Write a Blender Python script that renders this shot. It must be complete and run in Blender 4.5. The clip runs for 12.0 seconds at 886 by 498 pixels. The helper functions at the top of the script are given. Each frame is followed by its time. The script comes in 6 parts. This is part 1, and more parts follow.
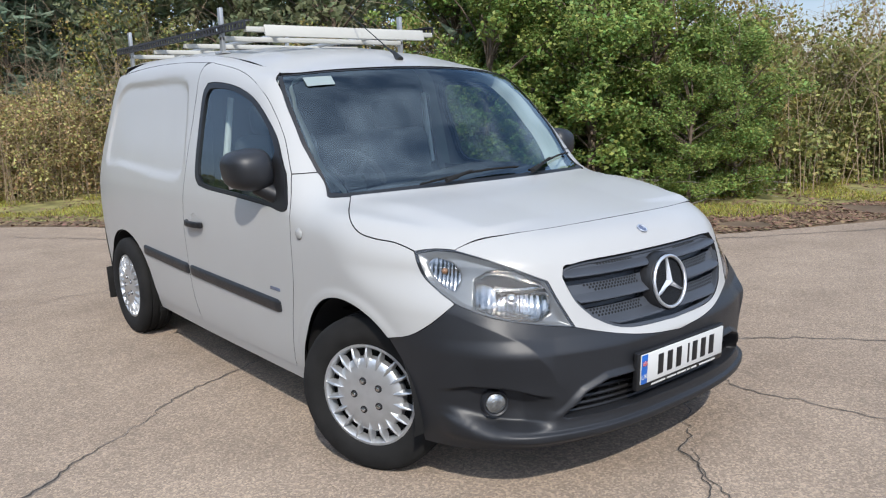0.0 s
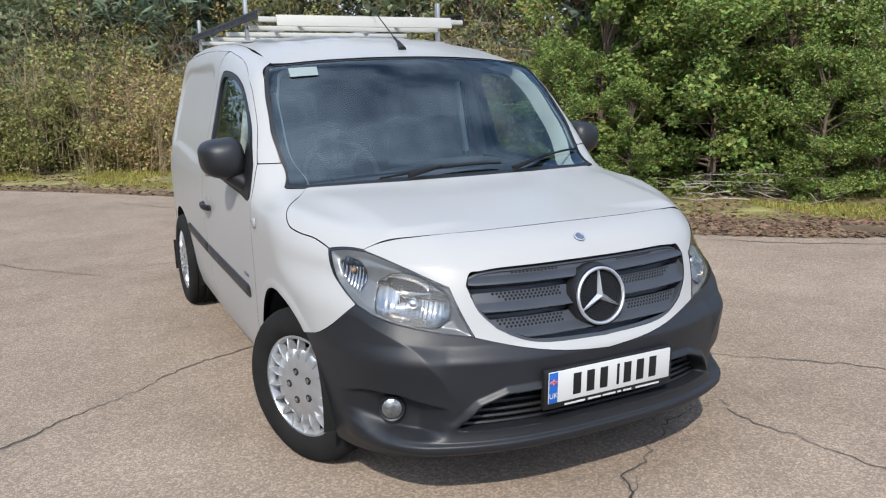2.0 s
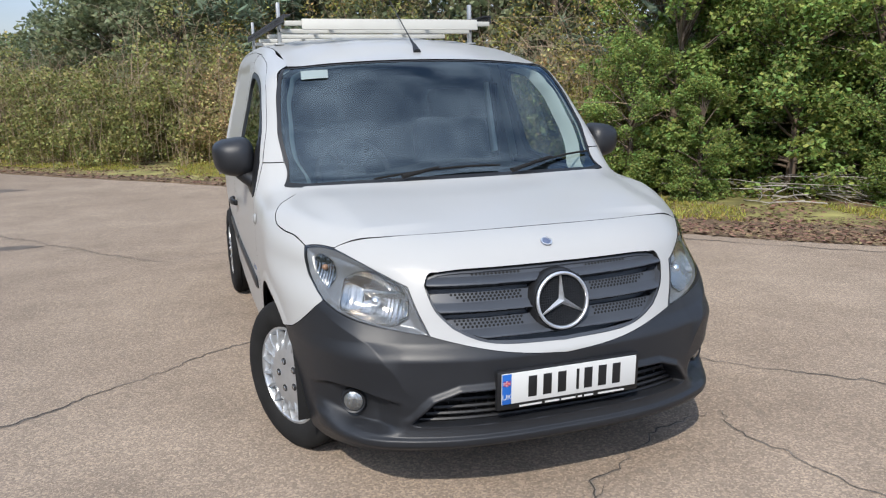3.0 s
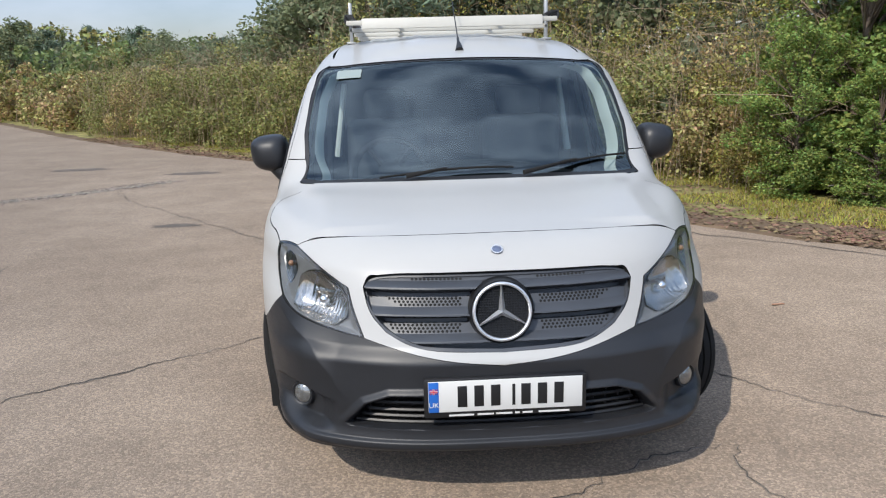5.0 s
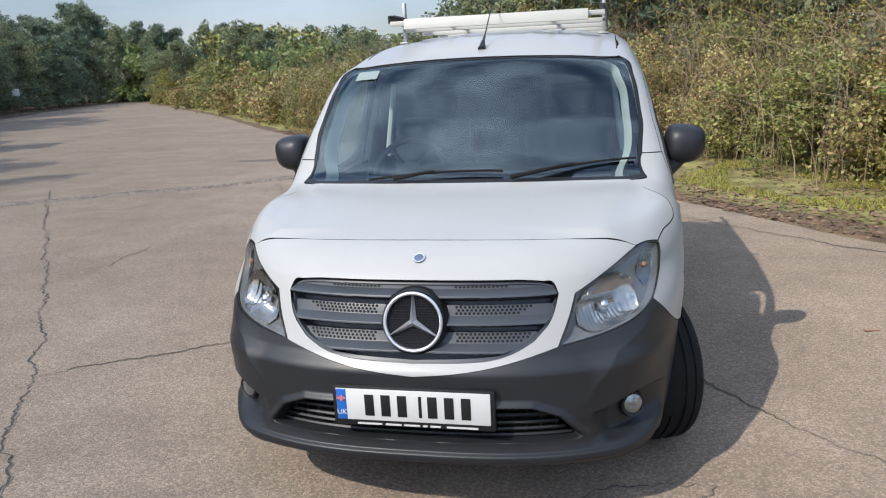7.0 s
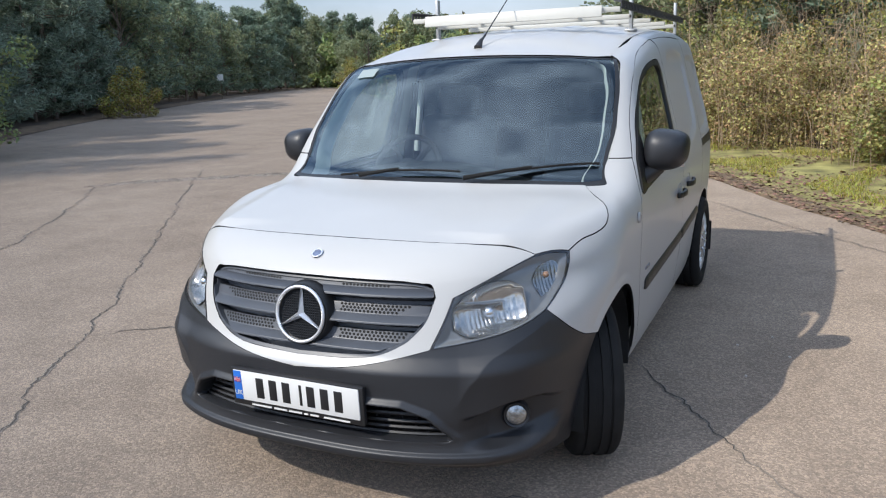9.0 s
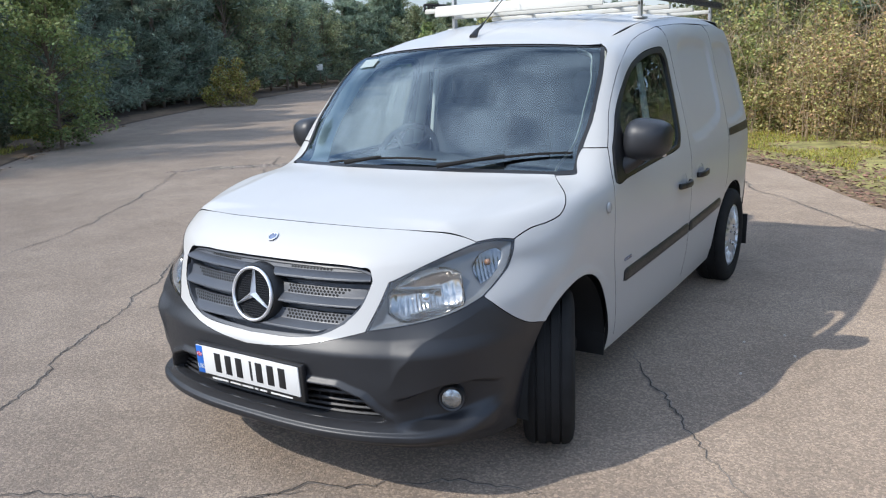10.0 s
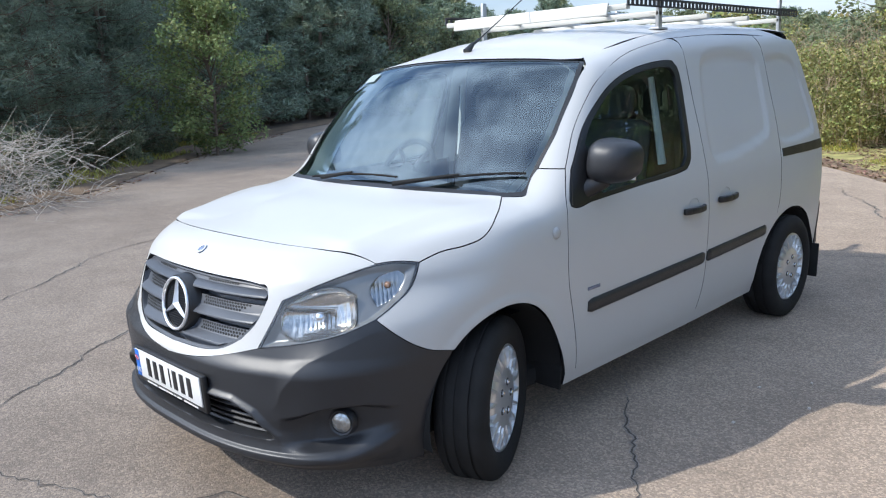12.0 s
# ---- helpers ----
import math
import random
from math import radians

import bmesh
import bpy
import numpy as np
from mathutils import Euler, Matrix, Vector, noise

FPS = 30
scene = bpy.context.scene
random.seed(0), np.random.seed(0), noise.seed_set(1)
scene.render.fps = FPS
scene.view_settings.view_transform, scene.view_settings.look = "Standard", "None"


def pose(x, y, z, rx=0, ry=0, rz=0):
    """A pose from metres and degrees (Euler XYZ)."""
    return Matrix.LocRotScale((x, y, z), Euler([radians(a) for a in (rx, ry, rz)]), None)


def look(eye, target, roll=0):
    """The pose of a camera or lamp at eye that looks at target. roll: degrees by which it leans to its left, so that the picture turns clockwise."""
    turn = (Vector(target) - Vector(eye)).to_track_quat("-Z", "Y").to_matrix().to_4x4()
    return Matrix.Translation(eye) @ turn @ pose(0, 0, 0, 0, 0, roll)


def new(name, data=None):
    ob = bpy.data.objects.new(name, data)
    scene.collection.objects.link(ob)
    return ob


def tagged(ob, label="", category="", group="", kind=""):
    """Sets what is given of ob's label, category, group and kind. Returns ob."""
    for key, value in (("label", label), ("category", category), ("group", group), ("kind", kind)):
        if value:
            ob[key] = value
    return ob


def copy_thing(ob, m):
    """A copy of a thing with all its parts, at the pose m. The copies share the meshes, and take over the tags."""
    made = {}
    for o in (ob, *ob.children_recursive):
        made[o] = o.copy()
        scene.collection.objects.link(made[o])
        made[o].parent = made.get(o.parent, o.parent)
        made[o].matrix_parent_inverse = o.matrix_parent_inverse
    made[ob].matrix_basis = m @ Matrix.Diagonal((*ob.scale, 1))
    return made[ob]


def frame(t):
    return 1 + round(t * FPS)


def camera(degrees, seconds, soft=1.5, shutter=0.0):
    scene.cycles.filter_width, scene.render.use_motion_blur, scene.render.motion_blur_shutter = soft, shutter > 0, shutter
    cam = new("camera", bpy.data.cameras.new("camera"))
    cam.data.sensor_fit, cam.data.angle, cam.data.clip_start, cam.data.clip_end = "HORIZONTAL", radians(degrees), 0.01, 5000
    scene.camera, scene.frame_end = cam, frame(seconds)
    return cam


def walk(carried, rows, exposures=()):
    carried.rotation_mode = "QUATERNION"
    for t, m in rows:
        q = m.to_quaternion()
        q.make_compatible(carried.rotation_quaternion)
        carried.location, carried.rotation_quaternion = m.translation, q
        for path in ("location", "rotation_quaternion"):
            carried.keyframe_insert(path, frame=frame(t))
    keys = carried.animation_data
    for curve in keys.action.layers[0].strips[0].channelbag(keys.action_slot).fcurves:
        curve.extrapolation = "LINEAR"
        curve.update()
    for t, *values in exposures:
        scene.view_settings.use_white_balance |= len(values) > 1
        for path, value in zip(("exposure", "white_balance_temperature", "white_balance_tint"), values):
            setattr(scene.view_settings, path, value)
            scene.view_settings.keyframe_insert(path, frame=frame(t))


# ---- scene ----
cam = camera(59.2, 12.0, soft=1.2)
PATH = [
    (0, (-2.443, -1.611, 1.424), (-1.204, -0.085, 1.056), -2.0),
    (0.5, (-2.23, -1.671, 1.439), (-1.068, -0.084, 1.077), -2.1),
    (1, (-2.032, -1.847, 1.446), (-0.961, -0.199, 1.075), -2.1),
    (1.5, (-1.848, -1.987, 1.45), (-0.874, -0.282, 1.066), -1.7),
    (2, (-1.643, -2.035, 1.459), (-0.774, -0.28, 1.052), -1.3),
    (2.5, (-1.452, -2.15, 1.477), (-0.701, -0.344, 1.061), -1.1),
    (3, (-1.233, -2.287, 1.489), (-0.604, -0.435, 1.073), -1.2),
    (5, (-0.317, -2.443, 1.519), (-0.221, -0.493, 1.087), -1.6),
    (5.5, (-0.087, -2.369, 1.53), (-0.143, -0.419, 1.087), -2.1),
    (6, (0.154, -2.373, 1.527), (-0.04, -0.433, 1.081), -2.4),
    (6.5, (0.419, -2.399, 1.537), (0.109, -0.473, 1.095), -2.6),
    (7, (0.631, -2.312, 1.528), (0.214, -0.405, 1.094), -2.5),
    (9, (1.566, -2.044, 1.54), (0.721, -0.286, 1.096), -1.9),
    (9.5, (1.844, -1.937, 1.53), (0.887, -0.241, 1.073), -2.1),
    (10, (2.07, -1.839, 1.525), (1.007, -0.208, 1.063), -2.3),
    (10.5, (2.213, -1.66, 1.506), (1.055, -0.097, 1.043), -2.4),
    (11, (2.357, -1.512, 1.513), (1.112, -0.013, 1.06), -2.5),
    (11.5, (2.572, -1.358, 1.516), (1.248, 0.077, 1.08), -2.5),
    (12, (2.721, -1.196, 1.51), (1.325, 0.174, 1.091), -2.4),
]
walk(cam, [(t, look(eye, target, roll)) for t, eye, target, roll in PATH], [(0, 0.09, 6080, 10), (5, 0.10, 6230, 10), (9, 0.27, 6120, 10), (12, 0.63, 5900, 9)])

# ---- light ----
SUN = Vector((-0.62, -0.92, 1.0)).normalized()
world = bpy.data.worlds.new("world")
scene.world = world
world.use_nodes = True
wn, wl = world.node_tree.nodes, world.node_tree.links
sky = wn.new("ShaderNodeTexSky")
sky.sky_type, sky.sun_disc = "NISHITA", False
sky.sun_elevation, sky.sun_rotation = math.asin(SUN.z), math.atan2(SUN.x, SUN.y)
sky.air_density, sky.dust_density, sky.ozone_density = 1.0, 0.7, 2.2
# thin broken cloud over the whole sky
wco = wn.new("ShaderNodeTexCoord")
wmap = wn.new("ShaderNodeMapping")
wmap.inputs["Scale"].default_value = (1.0, 1.0, 2.6)
wno = wn.new("ShaderNodeTexNoise")
wno.inputs["Scale"].default_value, wno.inputs["Detail"].default_value, wno.inputs["Roughness"].default_value = 2.2, 6.0, 0.55
wr = wn.new("ShaderNodeValToRGB")
wr.color_ramp.elements[0].position, wr.color_ramp.elements[1].position = 0.40, 0.72
wr.color_ramp.elements[0].color, wr.color_ramp.elements[1].color = (0.03, 0.03, 0.03, 1), (0.85, 0.85, 0.85, 1)
wmix = wn.new("ShaderNodeMixRGB")
wmix.inputs[2].default_value = (13.4, 15.0, 17.2, 1)
wl.new(wco.outputs["Generated"], wmap.inputs["Vector"])
wl.new(wmap.outputs["Vector"], wno.inputs["Vector"])
wl.new(wno.outputs["Fac"], wr.inputs["Fac"])
# brighter cloud overhead, clear pale haze low down
wsep = wn.new("ShaderNodeSeparateXYZ")
whi = wn.new("ShaderNodeMapRange")
whi.inputs[1].default_value, whi.inputs[2].default_value, whi.inputs[3].default_value, whi.inputs[4].default_value = 0.0, 0.35, 0.5, 1.0
wfac = wn.new("ShaderNodeMath")
wfac.operation = "MULTIPLY"
wl.new(wco.outputs["Generated"], wsep.inputs["Vector"])
wl.new(wsep.outputs["Z"], whi.inputs[0])
wl.new(wr.outputs["Color"], wfac.inputs[0])
wl.new(whi.outputs[0], wfac.inputs[1])
# the veil of cloud is thicker round the sun
wdot = wn.new("ShaderNodeVectorMath")
wdot.operation = "DOT_PRODUCT"
wdot.inputs[1].default_value = SUN
wnear = wn.new("ShaderNodeMapRange")
wnear.inputs[1].default_value, wnear.inputs[2].default_value, wnear.inputs[3].default_value, wnear.inputs[4].default_value = 0.0, 0.95, 0.45, 1.1
wfin = wn.new("ShaderNodeMath")
wfin.operation, wfin.use_clamp = "MULTIPLY", True
wl.new(wco.outputs["Generated"], wdot.inputs[0])
wl.new(wdot.outputs["Value"], wnear.inputs[0])
wl.new(wfac.outputs[0], wfin.inputs[0])
wl.new(wnear.outputs[0], wfin.inputs[1])
wl.new(wfin.outputs[0], wmix.inputs[0])
wl.new(sky.outputs["Color"], wmix.inputs[1])
whaze = wn.new("ShaderNodeMapRange")
whaze.inputs[1].default_value, whaze.inputs[2].default_value, whaze.inputs[3].default_value, whaze.inputs[4].default_value = 0.0, 0.45, 0.0, 1.0
wdull = wn.new("ShaderNodeMixRGB")
wdull.blend_type, wdull.inputs[0].default_value = "MULTIPLY", 1.0
wl.new(wsep.outputs["Z"], whaze.inputs[0])
wl.new(wmix.outputs["Color"], wdull.inputs[1])
wtint = wn.new("ShaderNodeMixRGB")
wtint.inputs[1].default_value, wtint.inputs[2].default_value = (0.64, 0.56, 0.57, 1), (1, 1, 1, 1)
wl.new(whaze.outputs[0], wtint.inputs[0])
wl.new(wtint.outputs["Color"], wdull.inputs[2])
wl.new(wdull.outputs["Color"], wn["Background"].inputs["Color"])
wn["Background"].inputs["Strength"].default_value = 0.15
sun = new("sun", bpy.data.lights.new("sun", "SUN"))
sun.data.energy, sun.data.angle, sun.data.color = 3.3, radians(0.6), (1.0, 0.915, 0.79)
sun.matrix_world = look((0, 0, 30), Vector((0, 0, 30)) - SUN)


# ---- materials ----
def material(name, color, rough=0.5, metal=0.0, vary=0.12, scale=6.0, grain=0.0, grain_scale=200.0, coat=0.0, island=0.0, spec=0.5):
    """A plain surface with soft large stains, fine relief and, for many small pieces, a tint for each."""
    m = bpy.data.materials.new(name)
    m.use_nodes = True
    n, l = m.node_tree.nodes, m.node_tree.links
    b = n["Principled BSDF"]
    b.inputs["Roughness"].default_value, b.inputs["Metallic"].default_value = rough, metal
    b.inputs["Coat Weight"].default_value, b.inputs["Coat Roughness"].default_value = coat, 0.06
    b.inputs["Specular IOR Level"].default_value = spec
    co = n.new("ShaderNodeTexCoord")
    no = n.new("ShaderNodeTexNoise")
    no.inputs["Scale"].default_value, no.inputs["Detail"].default_value = scale, 5.0
    l.new(co.outputs["Object"], no.inputs["Vector"])
    hsv = n.new("ShaderNodeHueSaturation")
    hsv.inputs["Color"].default_value = (*color, 1)
    ramp = n.new("ShaderNodeMapRange")
    ramp.inputs[1].default_value, ramp.inputs[2].default_value = 0.25, 0.75
    ramp.inputs[3].default_value, ramp.inputs[4].default_value = 1 - vary, 1 + vary
    l.new(no.outputs["Fac"], ramp.inputs[0])
    l.new(ramp.outputs[0], hsv.inputs["Value"])
    if island:
        ge = n.new("ShaderNodeNewGeometry")
        a = n.new("ShaderNodeMapRange")
        a.inputs[3].default_value, a.inputs[4].default_value = 0.5 - 0.055 * island, 0.5 + 0.03 * island
        l.new(ge.outputs["Random Per Island"], a.inputs[0])
        l.new(a.outputs[0], hsv.inputs["Hue"])
        w = n.new("ShaderNodeTexWhiteNoise")
        w.noise_dimensions = "1D"
        l.new(ge.outputs["Random Per Island"], w.inputs["W"])
        c = n.new("ShaderNodeMapRange")
        c.inputs[3].default_value, c.inputs[4].default_value = 1 - 0.45 * island, 1 + 0.5 * island
        l.new(w.outputs["Value"], c.inputs[0])
        mu = n.new("ShaderNodeMath")
        mu.operation = "MULTIPLY"
        l.new(ramp.outputs[0], mu.inputs[0])
        l.new(c.outputs[0], mu.inputs[1])
        l.new(mu.outputs[0], hsv.inputs["Value"])
    l.new(hsv.outputs["Color"], b.inputs["Base Color"])
    if grain:
        g = n.new("ShaderNodeTexNoise")
        g.inputs["Scale"].default_value, g.inputs["Detail"].default_value = grain_scale, 3.0
        l.new(co.outputs["Object"], g.inputs["Vector"])
        bump = n.new("ShaderNodeBump")
        bump.inputs["Strength"].default_value, bump.inputs["Distance"].default_value = grain, 0.002
        l.new(g.outputs["Fac"], bump.inputs["Height"])
        l.new(bump.outputs["Normal"], b.inputs["Normal"])
        rr = n.new("ShaderNodeMapRange")
        rr.inputs[3].default_value, rr.inputs[4].default_value = rough - 0.08, rough + 0.1
        l.new(no.outputs["Fac"], rr.inputs[0])
        l.new(rr.outputs[0], b.inputs["Roughness"])
    return m


def glass(name, tint, rough=0.0, base=0.085, sheen=(1.0, 1.0, 1.0)):
    """A thin pane: clear along its tint, and as glossy as the angle makes it."""
    m = bpy.data.materials.new(name)
    m.use_nodes = True
    n, l = m.node_tree.nodes, m.node_tree.links
    n.remove(n["Principled BSDF"])
    tr, gl, mx, lw = n.new("ShaderNodeBsdfTransparent"), n.new("ShaderNodeBsdfGlossy"), n.new("ShaderNodeMixShader"), n.new("ShaderNodeLayerWeight")
    tr.inputs["Color"].default_value = (*tint, 1)
    gl.inputs["Roughness"].default_value, gl.inputs["Color"].default_value = rough, (*sheen, 1)
    lw.inputs["Blend"].default_value = 0.5
    po, ma = n.new("ShaderNodeMath"), n.new("ShaderNodeMath")
    po.operation, ma.operation = "POWER", "MULTIPLY_ADD"
    po.inputs[1].default_value = 3.6
    ma.inputs[1].default_value, ma.inputs[2].default_value = 0.9 - base, base
    l.new(lw.outputs["Facing"], po.inputs[0])
    l.new(po.outputs[0], ma.inputs[0])
    l.new(ma.outputs[0], mx.inputs[0])
    l.new(tr.outputs[0], mx.inputs[1])
    l.new(gl.outputs[0], mx.inputs[2])
    l.new(mx.outputs[0], n["Material Output"].inputs["Surface"])
    return m


def leafy(name, color, island=1.0, back=0.35):
    m = material(name, color, rough=0.5, vary=0.25, scale=1.2, island=island, spec=0.3)
    n, l = m.node_tree.nodes, m.node_tree.links
    b, tl, mx = n["Principled BSDF"], n.new("ShaderNodeBsdfTranslucent"), n.new("ShaderNodeMixShader")
    l.new(b.inputs["Base Color"].links[0].from_socket, tl.inputs["Color"])
    mx.inputs[0].default_value = back
    l.new(b.outputs[0], mx.inputs[1])
    l.new(tl.outputs[0], mx.inputs[2])
    l.new(mx.outputs[0], n["Material Output"].inputs["Surface"])
    return m


PAINT = material("white_paint", (0.445, 0.440, 0.425), 0.34, coat=0.22, vary=0.02, scale=3, spec=0.35)
PLASTIC = material("grey_bumper_plastic", (0.018, 0.019, 0.022), 0.40, vary=0.10, scale=9, grain=0.18, grain_scale=700)
BLACK = material("black_plastic", (0.012, 0.012, 0.013), 0.42, vary=0.15, grain=0.15, grain_scale=500)
RUBBER = material("tyre_rubber", (0.014, 0.0135, 0.013), 0.88, vary=0.35, scale=14, grain=0.3, grain_scale=300, spec=0.3)
GRILLE = material("grille_plastic", (0.056, 0.062, 0.074), 0.40, vary=0.1, grain=0.1)
CHROME = material("chrome", (0.86, 0.87, 0.88), 0.22, metal=1.0, vary=0.05)
SILVER = material("silver_hubcap_paint", (0.58, 0.59, 0.60), 0.30, metal=0.7, vary=0.10, scale=20)
INNER = material("dark_cabin_plastic", (0.014, 0.016, 0.020), 0.75, vary=0.2, spec=0.25)
CABIN = material("grey_cabin_trim", (0.10, 0.11, 0.12), 0.7, vary=0.15)
FABRIC = material("grey_seat_fabric", (0.045, 0.05, 0.06), 0.9, vary=0.3, scale=40)
# black of the underbody, also used to paint shade in gaps and slots
SHADOWGAP = material("underbody_and_shade_black", (0.008, 0.008, 0.008), 0.9, vary=0.2)
SCREEN = glass("windscreen_glass", (0.58, 0.68, 0.69), base=0.15, sheen=(0.68, 0.77, 0.80))
SIDEGLASS = glass("tinted_side_glass", (0.58, 0.67, 0.66), base=0.05, sheen=(0.72, 0.82, 0.88))
LENS = glass("lamp_lens", (0.90, 0.92, 0.94), base=0.04)


# ---- mesh helpers ----
def mesh_object(name, verts, faces, mat, parent=None, label="", smooth=True):
    me = bpy.data.meshes.new(name)
    me.from_pydata([tuple(map(float, v)) for v in verts], [], [tuple(map(int, f)) for f in faces])
    me.materials.append(mat)
    if smooth:
        me.polygons.foreach_set("use_smooth", [True] * len(me.polygons))
    me.update()
    ob = new(name, me)
    if parent:
        ob.parent = parent
    if label:
        tagged(ob, label)
    return ob


def part(name, bm, mat, parent=None, label="", smooth=True):
    me = bpy.data.meshes.new(name)
    bmesh.ops.recalc_face_normals(bm, faces=bm.faces)
    bm.to_mesh(me)
    bm.free()
    me.materials.append(mat)
    if smooth:
        me.polygons.foreach_set("use_smooth", [True] * len(me.polygons))
        me.set_sharp_from_angle(angle=radians(40))
    ob = new(name, me)
    if parent:
        ob.parent = parent
    if label:
        tagged(ob, label)
    return ob


def thing(name, at=(0, 0, 0), **tags):
    return tagged(new(name), **tags) if not at else place(tagged(new(name), **tags), at)


def place(ob, at):
    ob.location = at
    return ob


def box(bm, size, m=None, bevel=0.0, seg=2):
    """A box of that size round the origin, moved by m, with rounded edges."""
    made = bmesh.ops.create_cube(bm, size=1.0)["verts"]
    bmesh.ops.scale(bm, vec=size, verts=made)
    if bevel:
        edges = list({e for v in made for e in v.link_edges})
        made = bmesh.ops.bevel(bm, geom=edges, offset=bevel, segments=seg, profile=0.5, affect="EDGES", clamp_overlap=True)["verts"]
        made = [v for v in made if v.is_valid]
        seen, stack = set(made), list(made)
        while stack:
            for e in stack.pop().link_edges:
                for v in e.verts:
                    if v not in seen:
                        seen.add(v), stack.append(v)
        made = list(seen)
    if m is not None:
        bmesh.ops.transform(bm, matrix=m, verts=made)
    return made


def rod(bm, a, b, r0, r1=None, sides=8):
    """A round bar from a to b."""
    a, b = Vector(a), Vector(b)
    m = Matrix.Translation((a + b) / 2) @ (b - a).to_track_quat("Z", "Y").to_matrix().to_4x4()
    bmesh.ops.create_cone(bm, cap_ends=True, segments=sides, radius1=r0, radius2=r0 if r1 is None else r1, depth=(b - a).length, matrix=m)


def tube(verts, faces, pts, radii, sides=4):
    """Adds a tapering tube along points to the lists."""
    base = len(verts)
    up = Vector((0.3, 0.2, 1)).normalized()
    for i, p in enumerate(pts):
        d = (Vector(pts[min(i + 1, len(pts) - 1)]) - Vector(pts[max(i - 1, 0)])).normalized()
        u = d.cross(up)
        u = u.normalized() if u.length > 1e-4 else Vector((1, 0, 0))
        w = d.cross(u)
        for k in range(sides):
            a = math.tau * k / sides
            verts.append(Vector(p) + (u * math.cos(a) + w * math.sin(a)) * radii[i])
    for i in range(len(pts) - 1):
        for k in range(sides):
            faces.append((base + i * sides + k, base + i * sides + (k + 1) % sides, base + (i + 1) * sides + (k + 1) % sides, base + (i + 1) * sides + k))


def lathe(bm, profile, m, steps=64):
    """Turns (radius, along) pairs round the local z axis."""
    rings = []
    for k in range(steps):
        a = math.tau * k / steps
        rings.append([bm.verts.new(m @ Vector((r * math.cos(a), r * math.sin(a), h))) for r, h in profile])
    for k in range(steps):
        for i in range(len(profile) - 1):
            q = (rings[k][i], rings[(k + 1) % steps][i], rings[(k + 1) % steps][i + 1], rings[k][i + 1])
            if profile[i][0] < 1e-6:
                q = (q[0], q[2], q[3])
            elif profile[i + 1][0] < 1e-6:
                q = q[:3]
            bm.faces.new(q)
    bmesh.ops.remove_doubles(bm, verts=bm.verts, dist=1e-6)


def curve(pts, n):
    """n points along a rounded line through pts, evenly spaced."""
    p = np.array(pts, float)
    if len(p) > 2:
        q = np.vstack([2 * p[0] - p[1], p, 2 * p[-1] - p[-2]])
        out = []
        for i in range(1, len(q) - 2):
            s = np.linspace(0, 1, 24, endpoint=False)[:, None]
            k = [np.linalg.norm(q[i + j + 1] - q[i + j]) ** 0.5 + 1e-9 for j in (-1, 0, 1)]
            m1 = (q[i] - q[i - 1]) / k[0] - (q[i + 1] - q[i - 1]) / (k[0] + k[1]) + (q[i + 1] - q[i]) / k[1]
            m2 = (q[i + 1] - q[i]) / k[1] - (q[i + 2] - q[i]) / (k[1] + k[2]) + (q[i + 2] - q[i + 1]) / k[2]
            m1, m2 = m1 * k[1], m2 * k[1]
            out.append((2 * s**3 - 3 * s**2 + 1) * q[i] + (s**3 - 2 * s**2 + s) * m1 + (3 * s**2 - 2 * s**3) * q[i + 1] + (s**3 - s**2) * m2)
        p = np.vstack(out + [p[-1:]])
    d = np.concatenate([[0], np.cumsum(np.linalg.norm(np.diff(p, axis=0), axis=1))])
    s = np.linspace(0, d[-1], n)
    return np.stack([np.interp(s, d, p[:, i]) for i in range(p.shape[1])], -1)


def chain(n, *runs):
    """Rounded lines end to end with sharp corners between them; n points each."""
    return np.vstack([curve(r, n)[: None if i == len(runs) - 1 else -1] for i, r in enumerate(runs)])


def coons(low, high, left, right):
    """A grid of flat places between four edges given as points."""
    n, m = len(low), len(left)
    u, v = np.linspace(0, 1, n)[:, None, None], np.linspace(0, 1, m)[None, :, None]
    return ((1 - v) * low[:, None] + v * high[:, None] + (1 - u) * left[None] + u * right[None]
            - (1 - u) * (1 - v) * low[0] - u * (1 - v) * low[-1] - (1 - u) * v * high[0] - u * v * high[-1])


def outward(p):
    e = 1e-3
    x, y, z = p[..., 0], p[..., 1], p[..., 2]
    g = np.stack([body(x + e, y, z) - body(x - e, y, z), body(x, y + e, z) - body(x, y - e, z), body(x, y, z + e) - body(x, y, z - e)], -1)
    return g / np.maximum(np.linalg.norm(g, axis=-1, keepdims=True), 1e-9)


